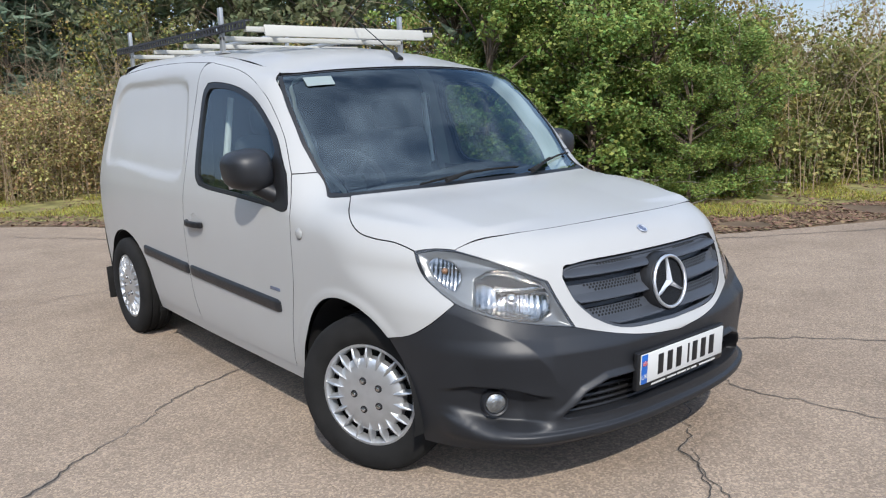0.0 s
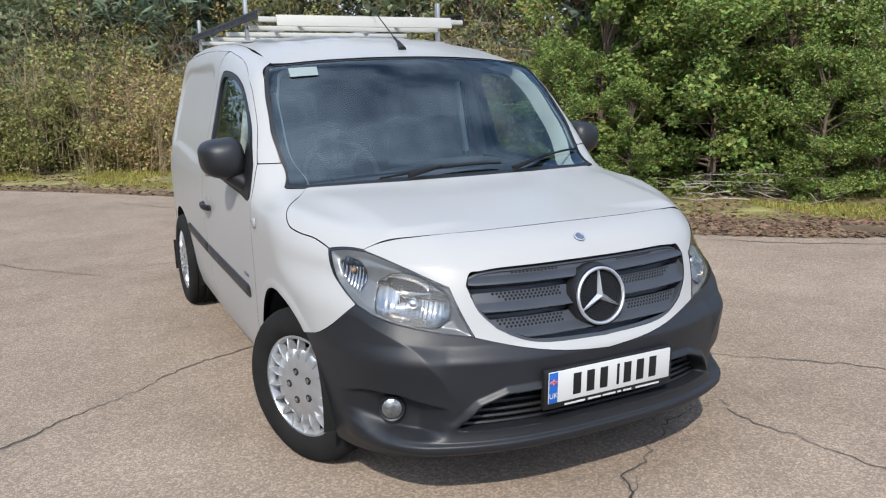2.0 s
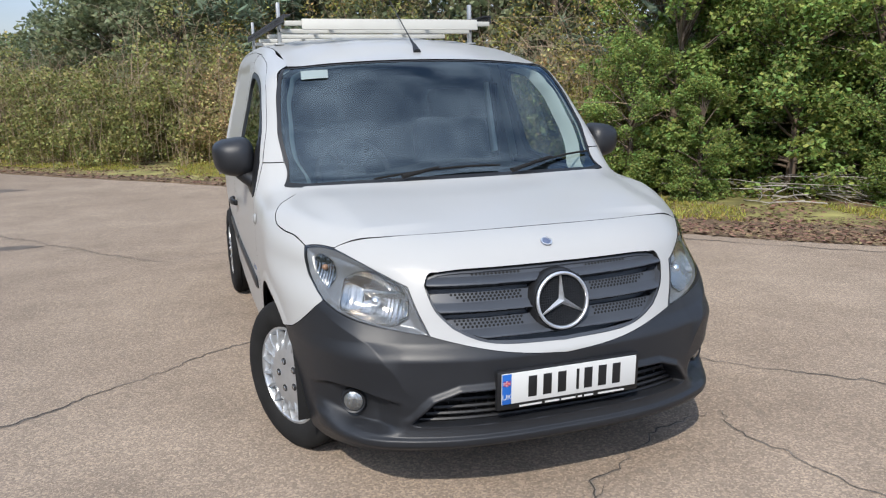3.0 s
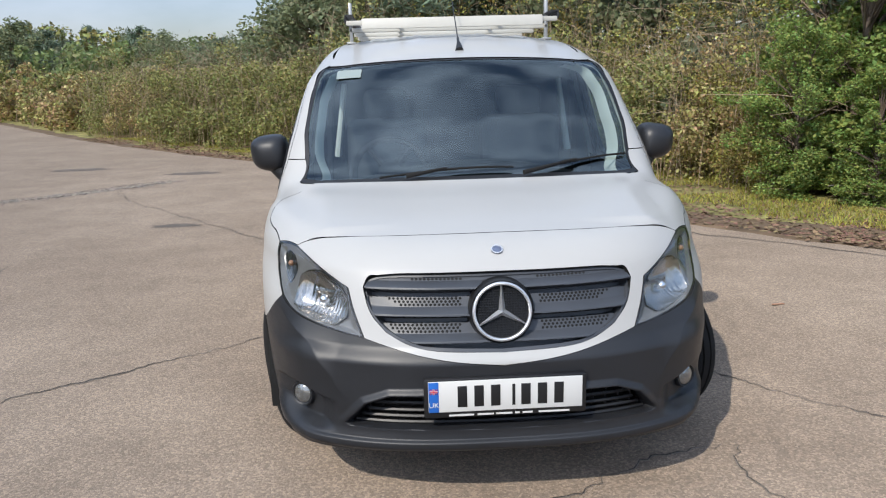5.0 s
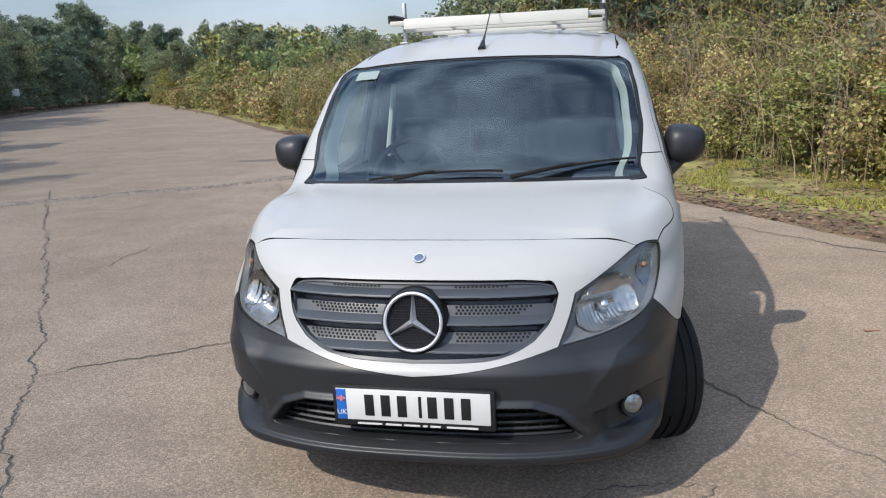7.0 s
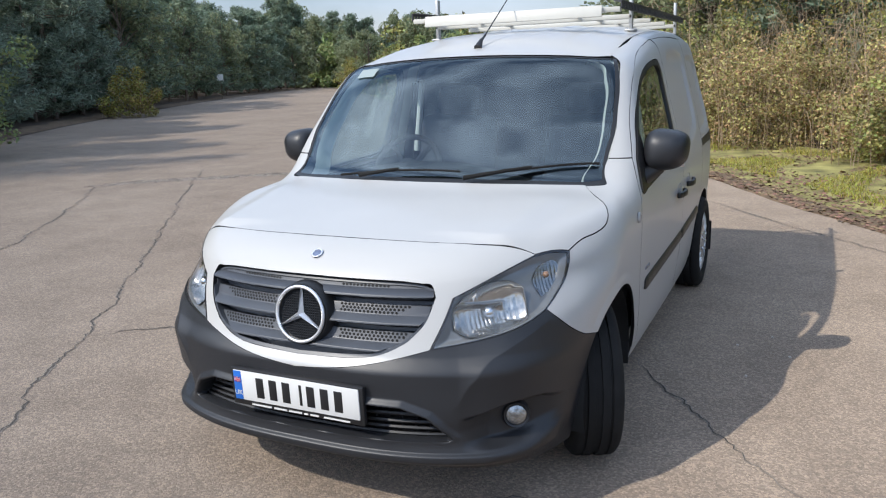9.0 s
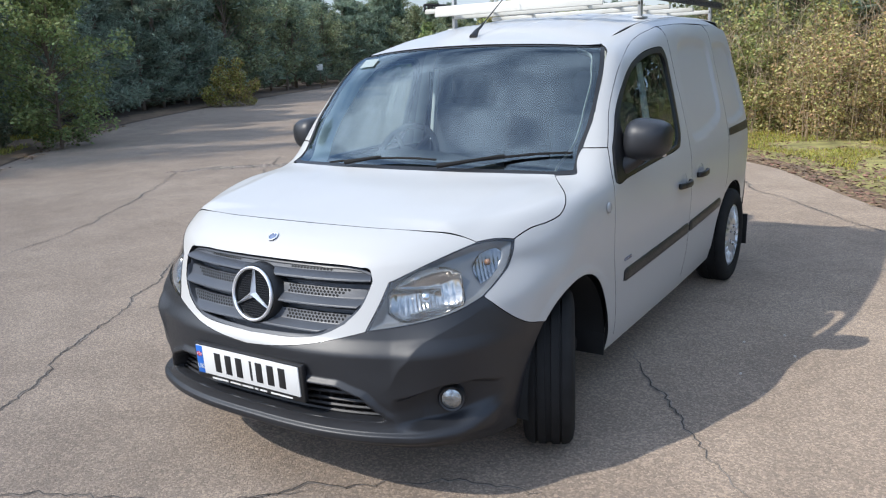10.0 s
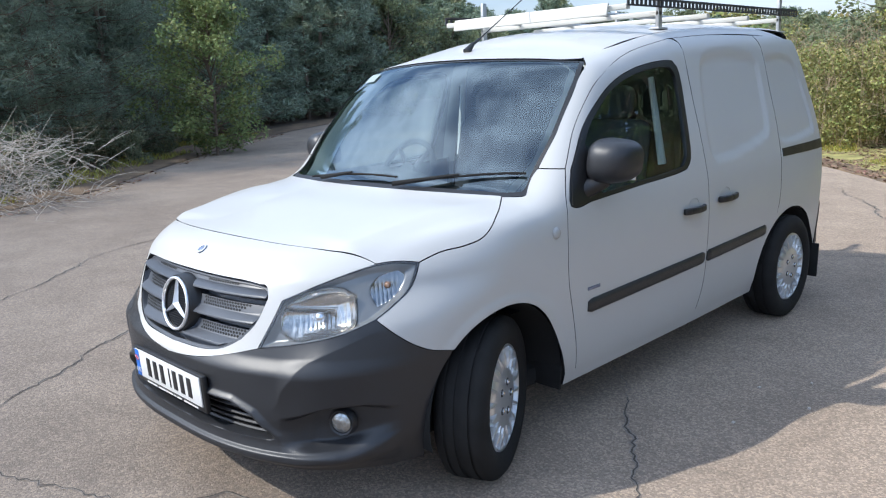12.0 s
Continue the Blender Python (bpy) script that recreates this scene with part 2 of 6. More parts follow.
def sheet(name, p, mat, parent, mirror=False, lift=0.0, fold=0.018, gap=0.0028, wrap=False, label=""):
    """A pressed panel over a grid of skin points: lifted, drawn in at the edges by the gap, with edges folded inward."""
    nrm = outward(p)
    p = p + nrm * (lift[..., None] if isinstance(lift, np.ndarray) else lift)
    q = p.copy()
    if gap:
        for a, b in ((0, 1), (-1, -2)):
            if not wrap:
                d = q[b] - q[a]
                p[a] = q[a] + d / np.maximum(np.linalg.norm(d, axis=-1, keepdims=True), 1e-6) * gap
        for a, b in ((0, 1), (-1, -2)):
            d = q[:, b] - q[:, a]
            p[:, a] = p[:, a] + d / np.maximum(np.linalg.norm(d, axis=-1, keepdims=True), 1e-6) * gap
    n, m = p.shape[:2]
    idx = np.arange(n * m).reshape(n, m)
    verts = list(p.reshape(-1, 3))
    un = n if wrap else n - 1
    faces = [(idx[i, j], idx[(i + 1) % n, j], idx[(i + 1) % n, j + 1], idx[i, j + 1]) for i in range(un) for j in range(m - 1)]
    mid = ((n - 1) // 2, (m - 1) // 2)
    f0 = np.cross(p[(mid[0] + 1) % n, mid[1]] - p[mid], p[mid[0], mid[1] + 1] - p[mid])
    if f0 @ nrm[mid] < 0:
        faces = [f[::-1] for f in faces]
    if fold:
        edges = [idx[:, 0], idx[:, -1]] + ([] if wrap else [idx[0, :], idx[-1, :]])
        for e in edges:
            base, c = len(verts), len(e)
            flat = nrm.reshape(-1, 3)
            for k in e:
                verts.append(verts[k] - flat[k] * fold)
            for k in range(c if wrap else c - 1):
                faces.append((e[k], e[(k + 1) % c], base + (k + 1) % c, base + k))
    if mirror:
        verts = [(-v[0], v[1], v[2]) for v in verts]
        faces = [f[::-1] for f in faces]
    ob = mesh_object(name, verts, faces, mat, parent, label)
    if fold:
        ob.data.set_sharp_from_angle(angle=radians(50))
    # folded edges are coloured black to paint the shade in panel gaps
    if fold and gap:
        ob.data.materials.append(SHADOWGAP)
        inner = un * (m - 1)
        ob.data.polygons.foreach_set("material_index", [0] * inner + [1] * (len(faces) - inner))
    return ob


def patch(kind, low, high, left, right, n, m):
    g = coons(curve(low, n), curve(high, n), curve(left, m), curve(right, m))
    return skin(kind, g[..., 0], g[..., 1]), g


def ring(kind, outer, inner, m):
    """A grid between two closed loops with as many points each."""
    s = np.linspace(0, 1, m)[None, :, None]
    g = outer[:, None] * (1 - s) + inner[:, None] * s
    return skin(kind, g[..., 0], g[..., 1]), g


def mirror2(pts):
    """A half line from the middle outward, continued to the other side: the whole line from one side to the other."""
    return [(-a, b) for a, b in reversed(pts)] + [p for p in pts if p[0] > 1e-9]


def smooth(a, b, x):
    t = np.clip((x - a) / (b - a), 0, 1)
    return t * t * (3 - 2 * t)


def inside(g, loop):
    """Signed distance of flat places to a closed loop, above zero inside."""
    p = g.reshape(-1, 2)
    a, b = np.array(loop), np.roll(np.array(loop), -1, axis=0)
    best, odd = np.full(len(p), 9.0), np.zeros(len(p), bool)
    for s, e in zip(a, b):
        d = e - s
        t = np.clip(((p - s) @ d) / (d @ d), 0, 1)
        best = np.minimum(best, np.linalg.norm(p - s - t[:, None] * d, axis=1))
        cross = (s[1] > p[:, 1]) != (e[1] > p[:, 1])
        with np.errstate(divide="ignore", invalid="ignore"):
            xs = (e[0] - s[0]) * (p[:, 1] - s[1]) / (e[1] - s[1]) + s[0]
        odd ^= cross & (p[:, 0] < xs)
    return np.where(odd, best, -best).reshape(g.shape[:-1])


def spline(*pts):
    """A smooth curve through a few (s, value) pairs, without overshoot."""
    xs, ys = np.array([p[0] for p in pts], float), np.array([p[1] for p in pts], float)
    h, d = np.diff(xs), np.diff(ys) / np.diff(xs)
    m = np.zeros(len(xs))
    m[0], m[-1] = d[0], d[-1]
    for i in range(1, len(xs) - 1):
        if d[i - 1] * d[i] > 0:
            w1, w2 = 2 * h[i] + h[i - 1], h[i] + 2 * h[i - 1]
            m[i] = (w1 + w2) / (w1 / d[i - 1] + w2 / d[i])

    def at(s):
        s = np.asarray(s, float)
        i = np.clip(np.searchsorted(xs, s) - 1, 0, len(xs) - 2)
        u = np.clip((s - xs[i]) / h[i], -0.5, 1.5)
        c = np.clip(u, 0, 1)
        v = (2 * c**3 - 3 * c**2 + 1) * ys[i] + (c**3 - 2 * c**2 + c) * h[i] * m[i] + (3 * c**2 - 2 * c**3) * ys[i + 1] + (c**3 - c**2) * h[i] * m[i + 1]
        return v + np.where(u > 1, (s - xs[-1]) * m[-1], 0) + np.where(u < 0, (s - xs[0]) * m[0], 0)
    return at


# The van's body: half width by height and length, top by length, nose and tail by height.
WIDE_Z = spline((0.15, 0.83), (0.25, 0.862), (0.36, 0.886), (0.6, 0.905), (0.85, 0.916), (0.97, 0.912), (1.06, 0.898), (1.2, 0.868), (1.4, 0.815), (1.55, 0.778), (1.70, 0.735), (1.9, 0.66))
WIDE_Y = spline((0.3, -0.078), (0.45, -0.050), (0.6, -0.020), (0.85, 0.006), (2.2, 0.004), (3.2, -0.014), (3.8, -0.03), (4.3, -0.075))
TOP = spline((-0.2, 0.2), (0.0, 0.66), (0.06, 0.78), (0.12, 0.865), (0.19, 0.927), (0.27, 0.960), (0.42, 0.988), (0.7, 1.033), (0.95, 1.068), (1.03, 1.10), (1.25, 1.345), (1.44, 1.535), (1.55, 1.61), (1.70, 1.648), (2.0, 1.712), (2.4, 1.76), (2.9, 1.786), (3.5, 1.788), (4.0, 1.765), (4.5, 1.72))
CROWN = spline((0.0, 0.02), (0.9, 0.03), (1.5, 0.08), (2.0, 0.10), (4.3, 0.10))
NOSE = spline((0.14, 0.10), (0.2, 0.078), (0.262, 0.019), (0.29, 0.0115), (0.33, 0.0155), (0.37, 0.0155), (0.42, 0.008), (0.52, 0.012), (0.57, 0.012), (0.63, 0.048), (0.74, 0.073), (0.86, 0.062), (1.0, 0.139), (1.8, 0.2))
BOW = spline((0.2, 0.39), (0.3, 0.447), (0.4, 0.505), (0.5, 0.495), (0.58, 0.491), (0.7, 0.535), (0.85, 0.835), (1.0, 0.912))
TAIL = spline((0.2, 4.26), (0.6, 4.30), (1.04, 4.27), (1.45, 4.16), (1.75, 4.03))


def smax(a, b, k):
    return np.maximum(a, b) + np.maximum(k - np.abs(a - b), 0) ** 2 / (4 * k)


def body(x, y, z):
    """Below zero inside the van's outer skin."""
    x = np.abs(x)
    side = x - WIDE_Z(z) - WIDE_Y(y)
    back = y - 0.24 * x**2
    top = z - TOP(back) + CROWN(y) * x**2
    nose = NOSE(z) + BOW(z) * x**2.9 - y
    tail = y - TAIL(z) + 0.14 * x**2
    f = smax(side, 0.7 * nose, 0.139)
    f = smax(f, 0.8 * top, 0.09)
    return smax(f, tail, 0.10)


def skin(kind, a, b, lift=0.0):
    """Points on the skin, moved out by lift. side: (y, z); front: (degrees round a post at y = 0.95, z); top: (x, y)."""
    a, b = np.asarray(a, float), np.asarray(b, float)
    if kind == "side":
        o, d = (a * 0, a, b), (1.0 + a * 0, a * 0, a * 0)
    elif kind == "front":
        t = np.radians(a)
        o, d = (a * 0, a * 0 + 0.95, b), (np.sin(t), -np.cos(t), a * 0)
    else:
        o, d = (a, b, a * 0 + 0.5), (a * 0, a * 0, 1.0 + a * 0)
    lo, hi = a * 0 + (0.0 if kind != "side" else 0.2), a * 0 + 1.6
    for _ in range(40):
        mid = (lo + hi) / 2
        out = body(o[0] + mid * d[0], o[1] + mid * d[1], o[2] + mid * d[2]) > lift
        lo, hi = np.where(out, lo, mid), np.where(out, mid, hi)
    return np.stack([o[i] + lo * d[i] for i in range(3)], -1)


# ---- the van's skin ----
van = thing("van", label="white panel van with dark grey bumper, parked on the worn tarmac", category="van")

SEAM = [(0, 0.297), (0.20, 0.304), (0.365, 0.323), (0.50, 0.352), (0.60, 0.388)]
LAMP_TOP = [tuple(v[:2]) for v in skin("front", [55.0, 60.0, 64.6], [0.916, 0.919, 0.909])]
BONNET_SIDE = [LAMP_TOP[-1], (0.830, 0.655), (0.859, 0.735), (0.876, 0.815), (0.868, 0.875), (0.828, 0.95), (0.716, 1.108)]
SCREEN_LOW = [(0, 0.972), (0.3, 0.996), (0.55, 1.05), (0.716, 1.108)]

lamp_x, lamp_y = LAMP_TOP[0]
bonnet_low = curve(chain(20, [(-lamp_x, lamp_y), (-0.60, 0.388)], mirror2(SEAM), [(0.60, 0.388), (lamp_x, lamp_y)]), 81)
BONNET_SIDE = [tuple(v) for v in curve(BONNET_SIDE, 60)]
side_l = np.vstack([curve(LAMP_TOP, 16)[:-1], BONNET_SIDE])
g = coons(bonnet_low, curve(mirror2(SCREEN_LOW), 81), side_l * np.array([-1, 1]), side_l)
fold_x = 0.600 + 0.022 * smooth(0.39, 0.66, g[..., 1]) + 0.088 * np.clip((g[..., 1] - 0.66) / 0.44, 0, 1) ** 1.4
past = np.abs(g[..., 0]) - fold_x
rise = np.where(past > 0, np.maximum(0.015 - 0.16 * past, 0), np.maximum(0.015 + 0.045 * past, 0)) * smooth(0.37, 0.44, g[..., 1]) * (1 - 0.6 * smooth(0.85, 1.08, g[..., 1]))
sheet("bonnet", skin("top", g[..., 0], g[..., 1]), PAINT, van, lift=rise)


def flat(kind, p):
    """Skin points as the flat places of that kind."""
    if kind == "front":
        return np.stack([np.degrees(np.arctan2(p[..., 0], 0.95 - p[..., 1])), p[..., 2]], -1)
    return np.stack([p[..., 1], p[..., 2]], -1)


def from_top(kind, pts):
    p = np.array(pts, float)
    return flat(kind, skin("top", p[:, 0], p[:, 1]))


# front outlines as degrees round the nose and height
LAMP_IN_TOP, LAMP_IN_LOW = (34.6, 0.811), (29.3, 0.651)
lamp_top_line = [(55.0, 0.916), (50.0, 0.898), (43.5, 0.867), LAMP_IN_TOP]
BUMPER_TOP = [(0, 0.567), (8.5, 0.580), (15.5, 0.597), (22.2, 0.620), (29.3, 0.651)]
LAMP_LOW = [(29.3, 0.651), (35.8, 0.667), (42.4, 0.686), (47.8, 0.708), (54.0, 0.743)]
WING_LOW = [(54.0, 0.743), (56.5, 0.706), (60, 0.660), (64.5, 0.618), (70.3, 0.595)]
LAMP_OUT = [(54.0, 0.743), (58.2, 0.784), (62.2, 0.835), (64.6, 0.909)]
GRILLE_HALF = [[(0, 0.865), (15, 0.864), (24, 0.862), (27.8, 0.857)], [(27.8, 0.857), (30.6, 0.844), (31.0, 0.815)], [(31.0, 0.815), (28.8, 0.740), (24.8, 0.674)], [(24.8, 0.674), (21.0, 0.642), (16.5, 0.620), (0, 0.607)]]

# white nose panel round the grille
outer = np.vstack([curve(from_top("front", SEAM), 24)[:-1], chain(12, np.vstack([from_top("front", curve([SEAM[-1], LAMP_TOP[0]], 9)[:-1]), [lamp_top_line[0]]]), lamp_top_line)[:-1], curve([LAMP_IN_TOP, (32.2, 0.735), LAMP_IN_LOW], 14)[:-1], curve(BUMPER_TOP[::-1], 24)])
counts = (24, 23, 14, 24)
inner = np.vstack([curve(r, c)[: None if i == 3 else -1] for i, (r, c) in enumerate(zip(GRILLE_HALF, counts))])
outer = np.vstack([outer[:-1], (outer * np.array([-1, 1]))[::-1][:-1]])
inner = np.vstack([inner[:-1], (inner * np.array([-1, 1]))[::-1][:-1]])
p, g = ring("front", outer, inner, 14)
sheet("nose_panel", p, PAINT, van, wrap=True, fold=0.03, gap=0.0015)

# bumper
bumper_top = chain(22, BUMPER_TOP, LAMP_LOW, WING_LOW)
bumper_top = np.vstack([curve(BUMPER_TOP, 110)[:-1], curve(LAMP_LOW, 90)[:-1], curve(WING_LOW, 50)])
ARCH_Y, ARCH_Z, ARCH_R = 0.893, 0.32, 0.380
low_line = curve([(0, 0.262), (20, 0.262), (36, 0.252), (48, 0.235), (57, 0.215), (63, 0.21)], len(bumper_top))
arch_line = curve([(63, 0.21), (63.3, 0.32), (64.2, 0.42), (66.4, 0.51), (70.3, 0.595)], 140)
mid_line = curve([(0, 0.262), (0, 0.567)], 140)
half = coons(low_line, bumper_top, mid_line, arch_line)
# rows run level along the lower grille's foot
v = np.linspace(0, 1, half.shape[1])[None]
z0, z1 = half[:, :1, 1], half[:, -1:, 1]
level_z = np.where(v < 0.3, z0 + (0.343 - z0) * v / 0.3, 0.343 + (z1 - 0.343) * (v - 0.3) / 0.7)
w = 1 - smooth(36, 50, half[..., 0])
half[..., 1] = half[..., 1] * (1 - w) + level_z * w
g = np.concatenate([(half * np.array([-1, 1]))[::-1][:-1], half])
LOWER_GRILLE = [(-23, 0.464), (0, 0.474), (23, 0.464), (28, 0.432), (32.8, 0.351), (31.8, 0.343), (0, 0.338), (-31.8, 0.343), (-32.8, 0.351), (-28, 0.432)]
scaled = np.array([0.0135, 1.0])
dist = inside(g * scaled, np.array(LOWER_GRILLE) * scaled)
relief = -0.075 * smooth(0.0, 0.010, dist) + 0.014 * smooth(-0.028, -0.004, dist) * (1 - smooth(-0.004, 0.004, dist)) * smooth(0.33, 0.40, g[..., 1])
turn, high = np.abs(g[..., 0]), g[..., 1]
lip_z = 0.298 + 0.050 * smooth(46, 58, turn)
fog_top = 0.428 + 0.036 * smooth(35, 45, turn) - 0.020 * smooth(50, 57, turn)
relief = relief - 0.056 * smooth(fog_top + 0.006, fog_top - 0.016, high) * smooth(lip_z + 0.006, lip_z + 0.046, high) * smooth(33.5, 41, turn) * (1 - smooth(45, 59, turn))
# the crease that runs down from under each lamp
CREASE = spline((30, 0.42), (33.9, 0.475), (35.5, 0.530), (38.2, 0.582), (42, 0.626), (50.5, 0.688), (58, 0.73))
d = (CREASE(turn) - high) * 0.66
relief = relief + np.where(d > 0, 0.020 * np.exp(-np.abs(d) / 0.10), 0.020 * np.exp(-np.abs(d) / 0.045)) * smooth(0.40, 0.56, high) * (1 - smooth(42, 58, turn)) * smooth(26, 40, turn)
# the crisp lip along the foot, rising at its ends
relief = relief + 0.012 * smooth(lip_z + 0.009, lip_z - 0.005, high) * smooth(0.255, 0.280, high) * (1 - smooth(54, 59, turn))
sheet("bumper", skin("front", g[..., 0], g[..., 1]), PLASTIC, van, lift=relief, gap=0.001, label="dark grey textured plastic front bumper")

# wings, pillars, doors and sides, on both sides
ARCH = [(ARCH_Y + ARCH_R * math.cos(a), ARCH_Z + ARCH_R * math.sin(a)) for a in np.radians(np.linspace(133, 3, 16))]
bonnet_edge = [tuple(v) for v in from_top("side", BONNET_SIDE)]
SCREEN_SIDE = [(1.165, 1.062), (1.268, 1.155), (1.36, 1.262), (1.50, 1.412), (1.60, 1.508), (1.69, 1.572)]
DOOR_FRONT = [(1.362, 0.305), (1.345, 0.42), (1.312, 0.56), (1.272, 0.72), (1.264, 0.88), (1.275, 1.02), (1.331, 1.152)]
DOOR_TOP = [(1.331, 1.152), (1.424, 1.282), (1.55, 1.408), (1.668, 1.495), (1.83, 1.563), (2.02, 1.617), (2.36, 1.672)]
ROOF_LINE = [(2.36, 1.672), (2.78, 1.695), (3.33, 1.700), (4.0, 1.668)]
wing_left = np.vstack([flat("side", skin("front", *curve(WING_LOW, 14)[::-1].T))[:-1], flat("side", skin("front", *curve(LAMP_OUT, 14).T))[:-1], np.array([bonnet_edge[0]])])
wing_top = np.vstack([curve(bonnet_edge, 40)[:-1], curve([bonnet_edge[-1], (1.165, 1.062), (1.268, 1.155)], 14)[:-1], curve([(1.268, 1.155), (1.331, 1.152)], 6)])
wing_low = np.vstack([curve([tuple(wing_left[0])] + ARCH[1:-1] + [(1.287, 0.31)], 44)[:-1], curve([(1.287, 0.31), (1.32, 0.305), (1.362, 0.305)], len(wing_top) - 43)])
g = coons(wing_low, wing_top, curve(wing_left, 40), curve(DOOR_FRONT, 40))
crease = 0.006 * smooth(-0.045, -0.012, ARCH_R - np.hypot(g[..., 0] - ARCH_Y, g[..., 1] - ARCH_Z)) * smooth(0.3, 0.45, g[..., 1])
wing = skin("side", g[..., 0], g[..., 1])

roof_edge_x = 0.66
roof_edge = flat("side", skin("top", np.array([0.672, 0.664, 0.66, 0.66, 0.655, 0.65]), np.array([1.72, 1.9, 2.3, 2.9, 3.5, 4.02])))
cant_top = np.vstack([curve(SCREEN_SIDE[1:], 40)[:-1], curve(np.vstack([[SCREEN_SIDE[-1]], roof_edge]), 60)])
cant_low = np.vstack([curve(DOOR_TOP, 50)[:-1], curve(ROOF_LINE, 50)])
g = coons(cant_low, cant_top, curve([DOOR_TOP[0], SCREEN_SIDE[1]], 12), curve([ROOF_LINE[-1], tuple(roof_edge[-1])], 12))
cant = skin("side", g[..., 0], g[..., 1])

DOOR_REAR = [(2.36, 1.672), (2.425, 1.655), (2.43, 1.50), (2.428, 1.2), (2.438, 0.95), (2.452, 0.7), (2.445, 0.45), (2.40, 0.318)]
door_out = np.vstack([curve(DOOR_FRONT, 30)[:-1], curve(DOOR_TOP, 40)[:-1], curve(DOOR_REAR, 40)[:-1], curve([(2.40, 0.318), (2.36, 0.305), (1.362, 0.305)], 30)[:-1]])
WIN_FRONT = [(1.44, 1.012), (1.33, 1.000), (1.292, 1.018), (1.303, 1.06), (1.350, 1.150)]
WIN_TOP = [(1.350, 1.150), (1.482, 1.306), (1.60, 1.395), (1.74, 1.472), (1.92, 1.527), (2.09, 1.555), (2.25, 1.566), (2.30, 1.562)]
WIN_REAR = [(2.30, 1.562), (2.335, 1.53), (2.345, 1.45), (2.32, 1.25), (2.29, 1.10), (2.24, 1.058)]
WIN_LOW = [(2.24, 1.058), (2.15, 1.047), (1.80, 1.031), (1.44, 1.012)]
win = np.vstack([curve(WIN_FRONT, 30)[:-1], curve(WIN_TOP, 40)[:-1], curve(WIN_REAR, 40)[:-1], curve(WIN_LOW, 30)[:-1]])
win_mid = win.mean(axis=0)
door_p, door_g = ring("side", door_out, win, 22)
win_rim, _ = ring("side", win + (win_mid - win) * 0.004, win + (win_mid - win) * np.array([0.085, 0.085]), 5)
s = np.linspace(0, 1, 14)[None, :, None]
gg = (win + (win_mid - win) * 0.05)[:, None] * (1 - s) + win_mid * s
win_glass = skin("side", gg[..., 0], gg[..., 1], -0.008)


def pressed(g, loop, depth=0.016, edge=0.026):
    return -depth * smooth(0.0, edge, inside(g, curve(list(loop) + [loop[0]], 80)[:-1]))


REAR_ARCH = [(3.57 + 0.455 * math.cos(a), 0.30 + 0.385 * math.sin(a)) for a in np.radians(np.linspace(178, 2, 20))]


def rear_side(front_line, top_line, press):
    tail_line = [(4.14, 0.30), (4.185, 0.6), (4.17, 1.04), (4.07, 1.42), (3.96, 1.63), (4.0, 1.668)]
    fx, fz = front_line[0]
    low = np.vstack([curve([(fx, fz), (3.09, 0.31)], 30)[:-1], curve([(3.09, 0.31)] + REAR_ARCH[1:-1] + [(4.03, 0.31)], 70)[:-1], curve([(4.03, 0.31), (4.14, 0.30)], 8)])
    g = coons(low, curve(top_line, len(low)), curve(front_line, 60), curve(tail_line[:-1] + [top_line[-1]], 60))
    return skin("side", g[..., 0], g[..., 1]), sum(pressed(g, q) for q in press)


PRESS_R = [(2.56, 1.55), (2.66, 1.598), (3.3, 1.612), (3.72, 1.60), (3.86, 1.52), (3.93, 1.25), (3.92, 1.12), (3.6, 1.108), (2.52, 1.085), (2.475, 1.12)]
PRESS_SLIDE = [(2.575, 1.55), (2.66, 1.59), (3.2, 1.592), (3.285, 1.55), (3.29, 1.35), (3.25, 1.16), (3.13, 1.118), (2.60, 1.062), (2.52, 1.09), (2.53, 1.35)]
PRESS_L = [(3.40, 1.58), (3.70, 1.588), (3.86, 1.53), (3.95, 1.30), (3.98, 1.12), (3.9, 1.105), (3.45, 1.085), (3.39, 1.12), (3.42, 1.35)]
SLIDE_REAR = [(3.25, 0.31), (3.265, 0.5), (3.36, 0.72), (3.372, 1.0), (3.385, 1.4), (3.375, 1.64), (3.33, 1.698)]

